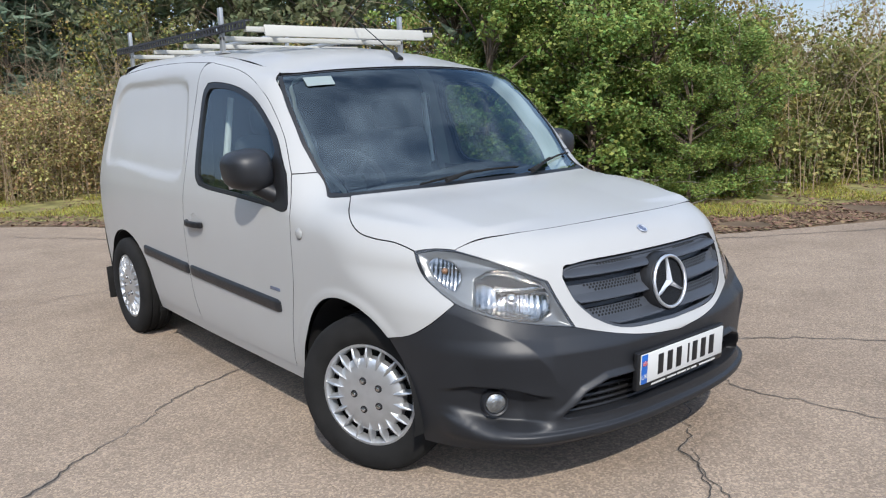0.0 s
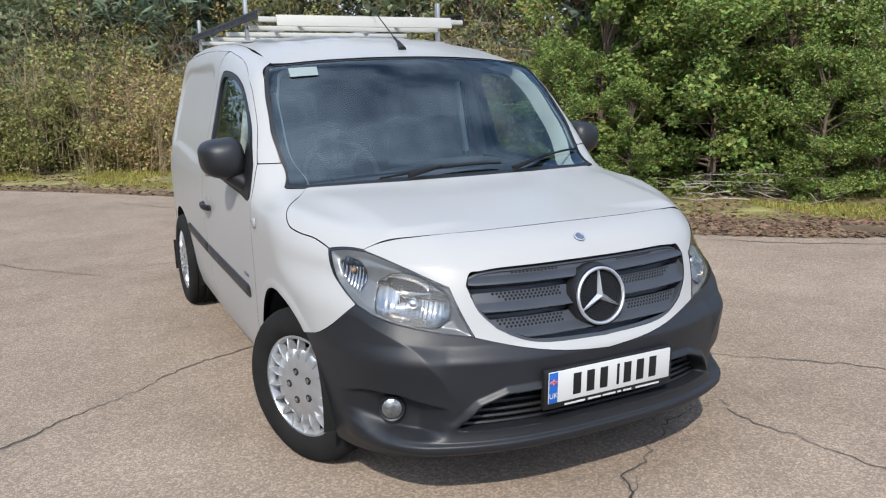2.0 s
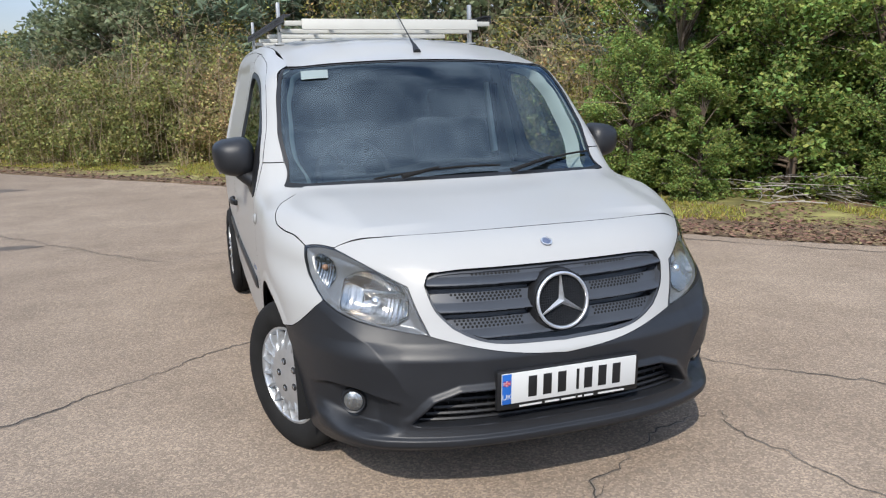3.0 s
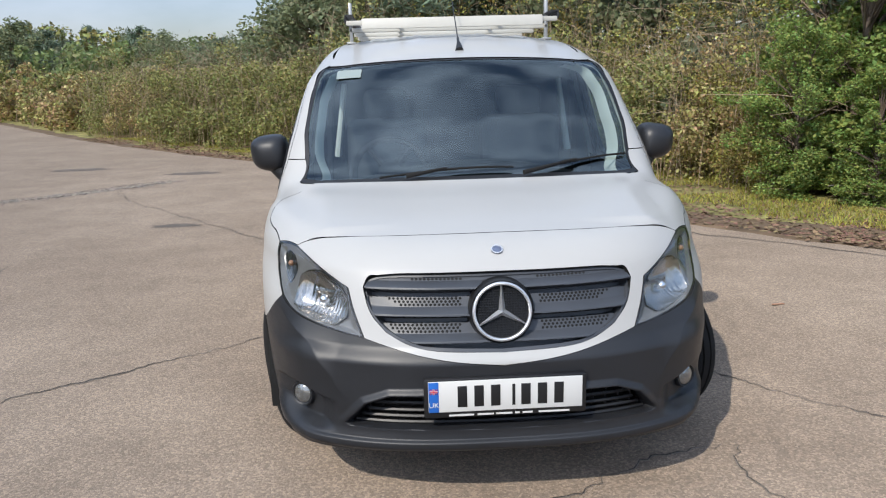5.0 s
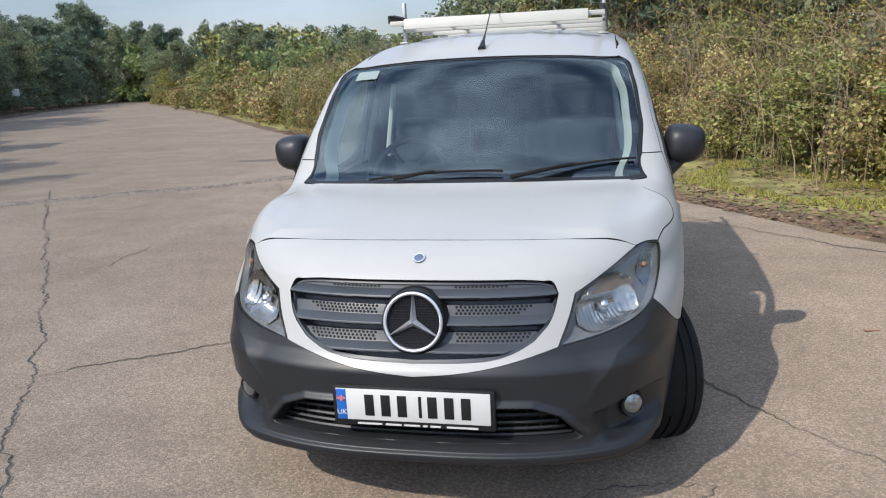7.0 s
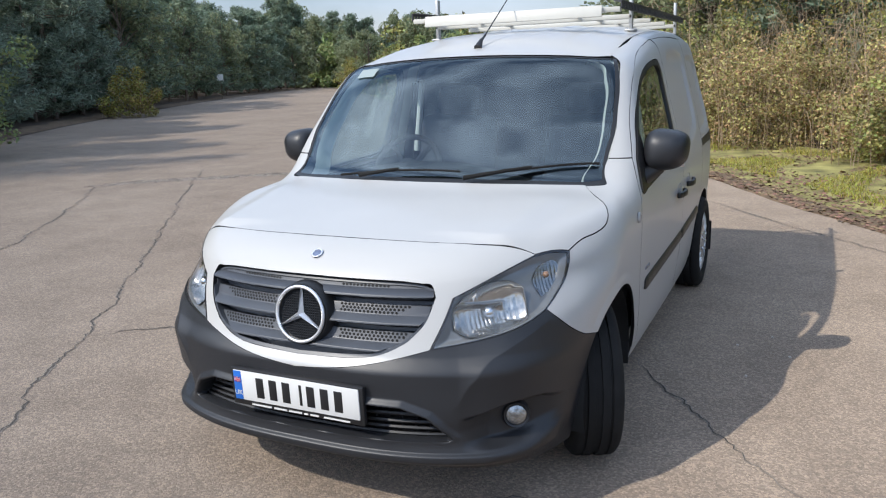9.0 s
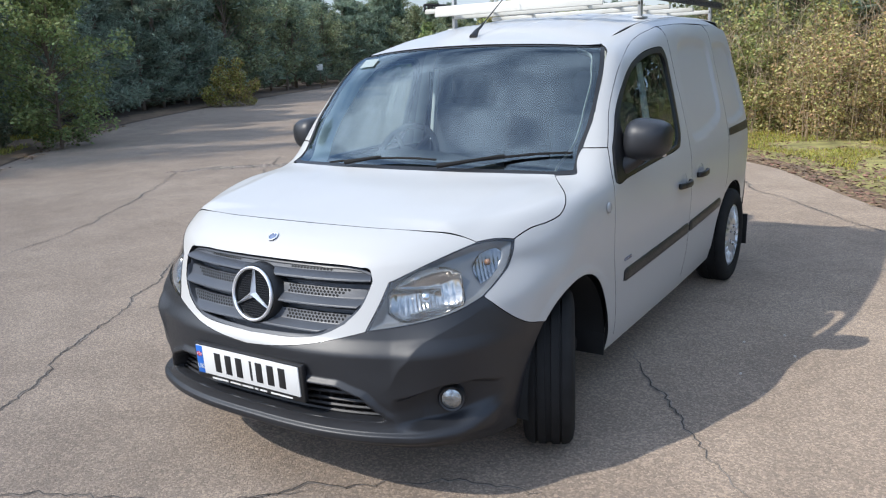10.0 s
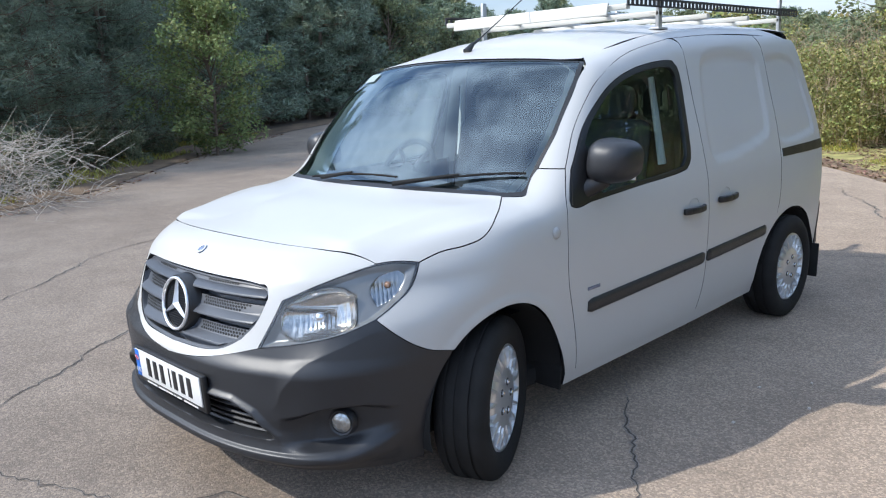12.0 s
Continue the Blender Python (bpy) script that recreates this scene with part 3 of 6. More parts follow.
for side in (-1, 1):
    mir = side < 0
    sheet("wing", wing.copy(), PAINT, van, mirror=mir, lift=crease)
    sheet("roof_pillar", cant.copy(), PAINT, van, mirror=mir, fold=0.012)
    door = sheet("front_door", door_p.copy(), PAINT, van, mirror=mir, wrap=True)
    sheet("window_seal", win_rim.copy(), BLACK, door, mirror=mir, wrap=True, lift=0.001, gap=0, label="black window seal")
    pane = sheet("window_pane", win_glass.copy(), SIDEGLASS, door, mirror=mir, wrap=True, fold=0, gap=0, label="tinted side window")
    pane.visible_shadow = False
    if mir:
        p, lift = rear_side([(2.40, 0.318), (2.445, 0.45), (2.452, 0.7), (2.438, 0.95), (2.428, 1.2), (2.43, 1.5), (2.425, 1.655), (2.40, 1.674)], [(2.40, 1.674)] + ROOF_LINE[1:], [PRESS_R])
        sheet("side_panel", p, PAINT, van, mirror=True, lift=lift)
    else:
        top = [(2.40, 1.674), (2.78, 1.695), (3.33, 1.700)]
        low = np.vstack([curve([(2.40, 0.31), (3.0, 0.31)], 30)[:-1], curve([(3.0, 0.31), (3.25, 0.31)], 12)])
        g = coons(curve([(2.40, 0.318), (3.25, 0.31)], 60), curve(top, 60), curve([(2.40, 0.318), (2.445, 0.45), (2.452, 0.7), (2.438, 0.95), (2.428, 1.2), (2.43, 1.5), (2.425, 1.655), (2.40, 1.674)], 60), curve(SLIDE_REAR, 60))
        # the door is cut away over the wheel arch
        e = 1.0 - ((g[..., 0] - 3.57) / 0.455) ** 2 - ((g[..., 1] - 0.30) / 0.385) ** 2
        g[..., 0] = np.where(e > 0, 3.57 - 0.455 * np.sqrt(np.maximum(1 - ((g[..., 1] - 0.30) / 0.385) ** 2, 0)), g[..., 0])
        slide = sheet("sliding_door", skin("side", g[..., 0], g[..., 1]), PAINT, van, lift=pressed(g, PRESS_SLIDE))
        p, lift = rear_side([(3.30, 0.602), (3.36, 0.72), (3.372, 1.0), (3.385, 1.4), (3.375, 1.64), (3.335, 1.699)], [(3.335, 1.699), (3.6, 1.695), (4.0, 1.668)], [PRESS_L])
        low = np.vstack([curve([(3.30, 0.602)] + [q for q in REAR_ARCH if q[0] > 3.32][:-1] + [(4.03, 0.31)], 80)[:-1], curve([(4.03, 0.31), (4.14, 0.30)], 8)])
        g = coons(low, curve([(3.335, 1.699), (3.6, 1.695), (4.0, 1.668)], len(low)), curve([(3.30, 0.602), (3.36, 0.72), (3.372, 1.0), (3.385, 1.4), (3.375, 1.64), (3.335, 1.699)], 60), curve([(4.14, 0.30), (4.185, 0.6), (4.17, 1.04), (4.07, 1.42), (3.96, 1.63), (4.0, 1.668)], 60))
        sheet("side_panel", skin("side", g[..., 0], g[..., 1]), PAINT, van, lift=pressed(g, PRESS_L))
    sill, _ = patch("side", [(1.29, 0.247), (3.12, 0.247)], [(1.29, 0.325), (3.12, 0.325)], [(1.29, 0.247), (1.29, 0.325)], [(3.12, 0.247), (3.12, 0.325)], 40, 6)
    sheet("sill", sill, PAINT, van, mirror=mir, lift=-0.003)

# roof, windscreen, tail
SCREEN_TOP = [(0, 1.536), (0.3, 1.563), (0.52, 1.618), (0.62, 1.652), (0.682, 1.70)]
g = coons(curve(mirror2(SCREEN_TOP), 61), curve([(-0.65, 4.02), (0, 4.10), (0.65, 4.02)], 61), curve([(-0.672, 1.71), (-0.664, 1.9), (-0.66, 2.3), (-0.66, 2.9), (-0.65, 4.02)], 60), curve([(0.672, 1.71), (0.664, 1.9), (0.66, 2.3), (0.66, 2.9), (0.65, 4.02)], 60))
ribs = 0.006 * sum(smooth(0.03, 0.012, np.abs(np.abs(g[..., 0]) - c)) for c in (0.2, 0.45)) * smooth(1.95, 2.15, g[..., 1])
sheet("roof", skin("top", g[..., 0], g[..., 1]), PAINT, van, lift=ribs, fold=0.01)
gg = coons(curve([(-0.66, 3.90), (0.66, 3.90)], 30), curve([(-0.62, 4.06), (0, 4.13), (0.62, 4.06)], 30), curve([(-0.66, 3.90), (-0.62, 4.06)], 10), curve([(0.66, 3.90), (0.62, 4.06)], 10))
sheet("roof_end", skin("top", gg[..., 0], gg[..., 1]), PAINT, van, lift=-0.006, fold=0.03)
screen_side = [tuple(skin("side", np.array([a]), np.array([b]))[0][:2]) for a, b in SCREEN_SIDE]
low = mirror2([(0, 0.975), (0.3, 1.0), (0.55, 1.055), (0.716, 1.115), screen_side[0]])
hi = mirror2(SCREEN_TOP[:-1] + [screen_side[-1]])
g = coons(curve(low, 81), curve(hi, 81), curve([(-a, b) for a, b in screen_side], 60), curve(screen_side, 60))
edge = skin("top", g[..., 0], g[..., 1])
pane = sheet("windscreen", edge, SCREEN, van, lift=-0.004, fold=0, gap=0.003, label="tinted windscreen glass")
pane.visible_shadow = False


# ---- the van's fittings ----
def on_skin(kind, a, b, lift=0.0):
    """A place on the skin and a pose there whose z axis points out."""
    p = skin(kind, np.array([float(a)]), np.array([float(b)]))
    n = outward(p)[0]
    o = Vector(p[0]) + Vector(n) * lift
    return Matrix.Translation(o) @ Vector(n).to_track_quat("Z", "Y").to_matrix().to_4x4()


def flip_x(m):
    """The pose mirrored to the van's other side."""
    return Matrix.Diagonal((-1, 1, 1, 1)) @ m


# liners behind the skin; the two black ones are added to make gaps and grilles look shaded
def liner(name, kind, a0, a1, b0, b1, lift, mat, n=40, m=20):
    g = coons(curve([(a0, b0), (a1, b0)], n), curve([(a0, b1), (a1, b1)], n), curve([(a0, b0), (a0, b1)], m), curve([(a1, b0), (a1, b1)], m))
    return sheet(name, skin(kind, g[..., 0], g[..., 1], lift), mat, van, fold=0, gap=0)


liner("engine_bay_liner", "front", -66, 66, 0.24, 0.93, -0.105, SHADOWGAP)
liner("bonnet_liner", "top", -0.74, 0.74, 0.42, 1.12, -0.03, SHADOWGAP)
liner("headlining", "top", -0.6, 0.6, 1.68, 2.46, -0.03, CABIN)
bm = bmesh.new()
box(bm, (1.50, 3.75, 0.09), pose(0, 2.25, 0.272), 0.03)
box(bm, (0.98, 0.5, 0.05), pose(0, 0.36, 0.270), 0.02)
part("floor_pan", bm, SHADOWGAP, van)
bm = bmesh.new()
zs = np.linspace(0.30, 1.70, 15)
for y in (2.47, 2.50):
    half = [float(v) for v in skin("side", np.full(14, y), zs[:-1], -0.03)[:, 0]] + [0.60]
    bm.faces.new([bm.verts.new((w, y, z)) for w, z in zip(half, zs)] + [bm.verts.new((-w, y, z)) for w, z in list(zip(half, zs))[::-1]])
part("bulkhead", bm, INNER, van)
bm = bmesh.new()
box(bm, (1.46, 0.05, 0.75), pose(0, 1.02, 0.66), 0.01)
part("firewall", bm, SHADOWGAP, van)
g = coons(curve([(-0.75, 0.28), (0.75, 0.28)], 30), curve([(-0.62, 1.70), (0.62, 1.70)], 30), curve([(-0.75, 0.28), (-0.83, 0.9), (-0.62, 1.70)], 30), curve([(0.75, 0.28), (0.83, 0.9), (0.62, 1.70)], 30))
tail = np.stack([g[..., 0], TAIL(g[..., 1]) - 0.14 * g[..., 0] ** 2 - 0.012, g[..., 1]], -1)
sheet("rear_door", tail, PAINT, van, fold=0)
bm = bmesh.new()
box(bm, (1.62, 0.16, 0.20), pose(0, 4.19, 0.40), 0.05)
part("rear_bumper", bm, PLASTIC, van)
for side in (-1, 1):
    mir = side < 0
    gg = coons(curve([(4.10, 0.29), (4.19, 0.29)], 6), curve([(4.15, 0.64), (4.20, 0.64)], 6), curve([(4.10, 0.29), (4.12, 0.5), (4.15, 0.64)], 10), curve([(4.19, 0.29), (4.20, 0.64)], 10))
    sheet("bumper_corner", skin("side", gg[..., 0], gg[..., 1]), PLASTIC, van, mirror=mir, lift=0.006)

# cabin
bm = bmesh.new()
prof = [(1.04, 1.055), (1.16, 1.055), (1.30, 1.035), (1.42, 1.0), (1.50, 0.93), (1.48, 0.72), (1.30, 0.62), (1.04, 0.62)]
rows = []
for x in np.linspace(-0.76, 0.76, 25):
    hump = 0.045 * math.exp(-((x + 0.38) / 0.17) ** 2)
    back = 0.10 * x * x
    rows.append([bm.verts.new((x, y + back, z + (hump if 0.9 < z and y > 1.1 else 0) - 0.06 * x * x)) for y, z in prof])
for a, b in zip(rows, rows[1:]):
    for i in range(len(prof) - 1):
        bm.faces.new((a[i], b[i], b[i + 1], a[i + 1]))
part("dashboard", bm, INNER, van, "dark plastic dashboard")
bm = bmesh.new()
wheel_pose = pose(-0.38, 1.60, 1.04, 62, 0, 0)
lathe(bm, [(0.185 + 0.016 * math.cos(a), 0.016 * math.sin(a)) for a in np.linspace(0, math.tau, 11)], wheel_pose, 40)
for a in (0, 140, 220):
    d = Vector((math.sin(radians(a)), -math.cos(radians(a)), 0))
    rod(bm, wheel_pose @ Vector((0, 0, -0.02)), wheel_pose @ (d * 0.18), 0.018, 0.012)
rod(bm, wheel_pose @ Vector((0, 0, 0.015)), wheel_pose @ Vector((0, 0, -0.15)), 0.06, 0.04, 16)
part("steering_wheel", bm, INNER, van)
for x in (-0.40, 0.40):
    bm = bmesh.new()
    box(bm, (0.50, 0.50, 0.16), pose(x, 1.95, 0.66, -8), 0.06, 3)
    box(bm, (0.48, 0.14, 0.62), pose(x, 2.28, 0.98, -12), 0.06, 3)
    box(bm, (0.27, 0.10, 0.17), pose(x, 2.35, 1.37, -10), 0.045, 3)
    part("seat", bm, FABRIC, van)
POST = material("white_post", (0.78, 0.80, 0.78), 0.5, vary=0.05)
TRIM = material("pale_pillar_trim", (0.62, 0.65, 0.60), 0.7, vary=0.06)
for side in (-1, 1):
    sheet("pillar_trim", cant[:48].copy(), TRIM, van, mirror=side < 0, lift=-0.03, fold=0, gap=0)
    rim_line = skin("side", *curve(SCREEN_SIDE, 40).T, -0.022)
    strip = np.stack([rim_line + np.array([-0.032, 0.085, -0.02]) * f for f in (0.0, 0.3, 0.7, 1.0)], 1)
    strip[:, 1:3, 1] -= 0.012
    sheet("pillar_cover", strip, TRIM, van, mirror=side < 0, fold=0, gap=0, label="pale inner pillar cover")
    gg = coons(curve([(1.28, 0.35), (2.42, 0.35)], 20), curve([(1.30, 1.0), (2.40, 1.03)], 20), curve([(1.28, 0.35), (1.30, 1.0)], 8), curve([(2.42, 0.35), (2.40, 1.03)], 8))
    sheet("door_card", skin("side", gg[..., 0], gg[..., 1], -0.05), INNER, van, mirror=side < 0, fold=0, gap=0)
    gg = coons(curve([(2.36, 1.0), (2.47, 1.0)], 5), curve([(2.34, 1.64), (2.47, 1.64)], 5), curve([(2.36, 1.0), (2.34, 1.64)], 14), curve([(2.47, 1.0), (2.47, 1.64)], 14))
    sheet("rear_pillar_trim", skin("side", gg[..., 0], gg[..., 1], -0.04), TRIM, van, mirror=side < 0, fold=0, gap=0)
    bm = bmesh.new()
    rod(bm, (side * 0.735, 2.42, 1.48), (side * 0.77, 2.41, 0.75), 0.02, 0.02, 4)
    part("seat_belt", bm, INNER, van)
    bm = bmesh.new()
    rod(bm, (side * 0.706, 2.353, 1.06), (side * 0.644, 2.336, 1.49), 0.021, 0.015, 8)
    part("bulkhead_post", bm, POST, van, "pale upright post at the bulkhead")

# windscreen surround, sticker, wipers
fr = coons(curve(low, 81), curve(hi, 81), curve([(-a, b) for a, b in screen_side], 60), curve(screen_side, 60))


def frit(name, a, b):
    sheet(name, skin("top", a[..., 0], a[..., 1]) if b is None else b, BLACK, van, lift=-0.0022, fold=0, gap=0, label="black windscreen border")


frit("screen_border", fr[:, :4], None)
frit("screen_border", fr[:, -2:], None)
frit("screen_border", fr[:2, 3:-1], None)
frit("screen_border", fr[-2:, 3:-1], None)
STICKER = material("pale_sticker", (0.27, 0.32, 0.31), 0.5, vary=0.05)
gg = coons(curve([(-0.628, 1.553), (-0.506, 1.513)], 6), curve([(-0.622, 1.606), (-0.498, 1.562)], 6), curve([(-0.628, 1.553), (-0.622, 1.606)], 6), curve([(-0.506, 1.513), (-0.498, 1.562)], 6))
sheet("sticker", skin("top", gg[..., 0], gg[..., 1]), STICKER, van, lift=0.002, fold=0, gap=0, label="small pale windscreen sticker")
for (x0, y0), (x1, y1), pivot in (((-0.42, 1.018), (0.18, 1.035), (-0.30, 0.985)), ((0.22, 1.0), (0.745, 1.225), (0.22, 0.975))):
    wiper = new("wiper")
    wiper.parent = van
    pts = skin("top", np.linspace(x0, x1, 12), np.linspace(y0, y1, 12), 0.014)
    verts, faces = [], []
    tube(verts, faces, pts, [0.0055] * 12, 6)
    mesh_object("blade", verts, faces, RUBBER, wiper)
    a, b = skin("top", np.array([pivot[0], (x0 + x1) / 2]), np.array([pivot[1], (y0 + y1) / 2]), 0.02)
    bm = bmesh.new()
    rod(bm, a, b, 0.011, 0.006, 8)
    part("arm", bm, RUBBER, wiper)

# aerial
bm = bmesh.new()
rod(bm, (0, 1.695, 1.648), (0, 1.745, 1.690), 0.021, 0.009, 12)
rod(bm, (0, 1.740, 1.684), (0, 1.80, 1.716), 0.008, 0.006, 8)
rod(bm, (0, 1.79, 1.711), (0, 2.20, 1.955), 0.0035, 0.0025, 6)
part("aerial", bm, BLACK, van, "thin black roof aerial")

# front lamps
LAMP_DARK = material("lamp_bezel", (0.20, 0.20, 0.195), 0.30, metal=0.35, vary=0.2, scale=14)
LAMP_RIM = material("lamp_gasket", (0.02, 0.02, 0.022), 0.4, vary=0.1)
REFLECT = material("lamp_reflector", (0.54, 0.51, 0.465), 0.13, metal=1.0, vary=0.15, scale=60)
FOG_LENS = material("fog_lamp_lens", (0.34, 0.35, 0.35), 0.22, metal=0.8, vary=0.5, scale=70, coat=0.8, grain=0.8, grain_scale=120)
DULL = material("indicator_reflector", (0.30, 0.30, 0.30), 0.16, metal=0.95, vary=0.3, scale=70)
AMBER = material("amber_bulb", (0.30, 0.17, 0.10), 0.3, vary=0.1)
lamp_top_edge = [(64.6, 0.909), (60.0, 0.919), (55.0, 0.916)]
lamp_loop = np.vstack([curve(lamp_top_edge, 14)[:-1], curve(lamp_top_line, 30)[:-1], curve([LAMP_IN_TOP, (32.2, 0.735), LAMP_IN_LOW], 18)[:-1], curve(LAMP_LOW, 34)[:-1], curve(LAMP_OUT, 26)[:-1]])
lamp_mid = np.array([46.0, 0.79])
MAIN_BOWL = [(34.2, 0.712), (37, 0.684), (43, 0.694), (47.5, 0.717), (50.2, 0.757), (50.4, 0.800), (48.6, 0.838), (43.5, 0.851), (38.7, 0.826), (35.8, 0.797), (34.0, 0.750)]
SIDE_BOWL = [(54.6, 0.786), (57.5, 0.803), (60.0, 0.836), (61.2, 0.868), (60.3, 0.893), (57.5, 0.892), (54.8, 0.872), (53.4, 0.828)]
bowls = [curve(b + [b[0]], 121)[:-1] for b in (MAIN_BOWL, SIDE_BOWL)]
for side in (-1, 1):
    mir = side < 0
    lamp = new("headlamp")
    lamp.parent = van
    tagged(lamp, "clear swept-back headlamp with fluted reflector")
    s = np.linspace(0, 1, 10)[None, :, None]
    g = lamp_loop[:, None] * (1 - s) + lamp_mid * s
    pane = sheet("lens", skin("front", g[..., 0], g[..., 1]), LENS, lamp, mirror=mir, wrap=True, fold=0, gap=0.0015, lift=0.002)
    pane.visible_shadow = False
    s = np.linspace(0, 0.045, 4)[None, :, None]
    g = lamp_loop[:, None] * (1 - s) + lamp_mid * s
    sheet("gasket", skin("front", g[..., 0], g[..., 1]), LAMP_RIM, lamp, mirror=mir, wrap=True, fold=0.006, gap=0.001, lift=0.0008, label="black lamp gasket")
    s = np.linspace(0, 1, 44)[None, :, None]
    g = lamp_loop[:, None] * (1 - s) + lamp_mid * s
    depth = -0.004 - 0.016 * smooth(0.0, 0.22, np.broadcast_to(s[..., 0], g.shape[:-1]))
    for b in bowls:
        depth = depth - (0.07 if b is bowls[0] else 0.016) * smooth(0.0, 0.006, inside(g * scaled, b * scaled))
    sheet("bezel", skin("front", g[..., 0], g[..., 1]), LAMP_DARK, lamp, mirror=mir, wrap=True, lift=depth, gap=0.001, fold=0)
    for b, deep, freq in ((bowls[0], 0.052, 26), (bowls[1], 0.004, 40)):
        mid = b.mean(axis=0)
        s = np.linspace(0, 0.97, 48)[None, :, None]
        g = b[:, None] * (1 - s) + mid * s
        r = np.broadcast_to(1 - s[..., 0], g.shape[:-1])
        dish = (-0.016 if freq < 30 else -0.021) - deep * (1 - r**2.2) ** 0.7
        rows_ = np.where(g[..., 1] < mid[1] + 0.012, 0.0030, 0.0012) * np.abs(np.sin(g[..., 0] * 2.9 + 1.3 * np.sin(g[..., 0] * 0.45)))
        if freq < 30:
            # the level step across the main reflector
            dish = dish + 0.012 * smooth(0.010, 0.002, np.abs(g[..., 1] - mid[1] - 0.022)) * smooth(0.05, 0.2, r) + 0.010 * smooth(mid[1] + 0.02, mid[1] + 0.026, g[..., 1])
        sheet("reflector", skin("front", g[..., 0], g[..., 1]), REFLECT if freq < 30 else DULL, lamp, mirror=mir, wrap=True, lift=dish + rows_ * smooth(0.1, 0.3, r), gap=0, fold=0)
        m = on_skin("front", mid[0], mid[1], -0.040 if freq < 30 else -0.020)
        m = flip_x(m) if mir else m
        bm = bmesh.new()
        bmesh.ops.create_uvsphere(bm, u_segments=16, v_segments=10, radius=0.019 if freq < 30 else 0.011, matrix=m)
        part("bulb", bm, CHROME if freq < 30 else AMBER, lamp)
    # fog lamp
    m = Matrix.Translation((0.712, 0.262, 0.400))
    m = Matrix.Translation(m.translation) @ Vector((0.45, -0.88, 0.05)).to_track_quat("Z", "Y").to_matrix().to_4x4()
    m = flip_x(m) if mir else m
    fog = new("fog_lamp")
    fog.parent = van
    bm = bmesh.new()
    lathe(bm, [(0.0, 0.012), (0.02, 0.011), (0.034, 0.004), (0.037, -0.004)], m, 28)
    part("lens", bm, FOG_LENS, fog)
    bm = bmesh.new()
    lathe(bm, [(0.037, 0.004), (0.043, 0.007), (0.047, 0.0), (0.050, -0.02)], m, 32)
    part("bezel", bm, PLASTIC, fog)

# grille
STAR = material("satin_chrome", (0.80, 0.81, 0.83), 0.36, metal=0.85, vary=0.05)
grille = new("grille")
grille.parent = van
tagged(grille, "dark grey louvred grille with a chrome ring emblem")
full = np.vstack([np.vstack([curve(r, c)[: None if i == 3 else -1] for i, (r, c) in enumerate(zip(GRILLE_HALF, counts))])])
half_z = np.linspace(0, 1, 150)
top_edge = spline((0, 0.865), (15, 0.864), (24, 0.862), (27.8, 0.857), (30.7, 0.842))
low_edge = spline((0, 0.607), (16.5, 0.620), (21, 0.642), (24.8, 0.674), (28.8, 0.740), (30.7, 0.80))
tt = np.linspace(-30.7, 30.7, 180)
u = half_z[None, :]
zz = low_edge(np.abs(tt))[:, None] * (1 - u) + top_edge(np.abs(tt))[:, None] * u
g = np.stack([np.broadcast_to(tt[:, None], zz.shape), zz], -1)
# three louvres: each leans forward to its lower lip, with a deep slot below
phase = np.mod((0.811 - zz) / 0.087, 1.0)
saw = np.where(phase < 0.22, -0.060, np.where(phase < 0.62, -0.026 + 0.006 * (phase - 0.22) / 0.4, np.minimum(-0.020 + 0.024 * (phase - 0.62) / 0.30, 0.004)))
saw = np.where((phase < 0.22) & (zz > 0.82), -0.026, saw)
hub = np.hypot(skin("front", g[..., 0], g[..., 1])[..., 0], zz - 0.741)
saw = np.where(hub < 0.108, -0.018, saw)
rim = np.minimum(smooth(0, 0.014, zz - low_edge(np.abs(g[..., 0]))), smooth(0, 0.010, top_edge(np.abs(g[..., 0])) - zz))
saw = np.where(rim < 0.9, np.where(zz > 0.78, -0.016, -0.004), saw)
sheet("louvre_panel", skin("front", g[..., 0], g[..., 1]), GRILLE, grille, lift=saw, fold=0.02, gap=0)
# black strips set before the gap floors paint the shade under each lip
for z0, z1 in ((0.791, 0.812), (0.704, 0.725)):
    gg = coons(curve([(-30, z0), (30, z0)], 60), curve([(-30, z1), (30, z1)], 60), curve([(-30, z0), (-30, z1)], 4), curve([(30, z0), (30, z1)], 4))
    sheet("slot", skin("front", gg[..., 0], gg[..., 1], -0.040), SHADOWGAP, grille, fold=0, gap=0, label="black strip for the shade between louvres")
# holes drawn as flat black discs, their inner shade put into the colour
verts, faces = [], []
for band in range(4):
    for row in range(3):
        for k in range(20):
            for s in (-1, 1):
                a = 9.2 + k * 0.94 + 0.47 * (row % 2)
                ph = 0.30 + 0.12 * row
                z = 0.811 - (band - 1 + ph) * 0.087
                if z < low_edge(a) + 0.022 or z > top_edge(a) - 0.012 or a > 25.5 - 1.2 * row:
                    continue
                m = on_skin("front", s * a, z, -0.026 + 0.006 * (ph - 0.22) / 0.4 + 0.0012)
                if math.hypot(m.translation.x, z - 0.741) < 0.125:
                    continue
                b0 = len(verts)
                for c in range(6):
                    verts.append(m @ Vector((0.0050 * math.cos(c * math.tau / 6), 0.0050 * math.sin(c * math.tau / 6), 0)))
                faces.append(tuple(range(b0, b0 + 6)))
tagged(mesh_object("perforation", verts, faces, SHADOWGAP, grille, smooth=False), kind="stuff")
emblem_pose = Matrix.Translation((0, 0.060, 0.741)) @ Vector((0, -1, 0.16)).to_track_quat("Z", "Y").to_matrix().to_4x4()
bm = bmesh.new()
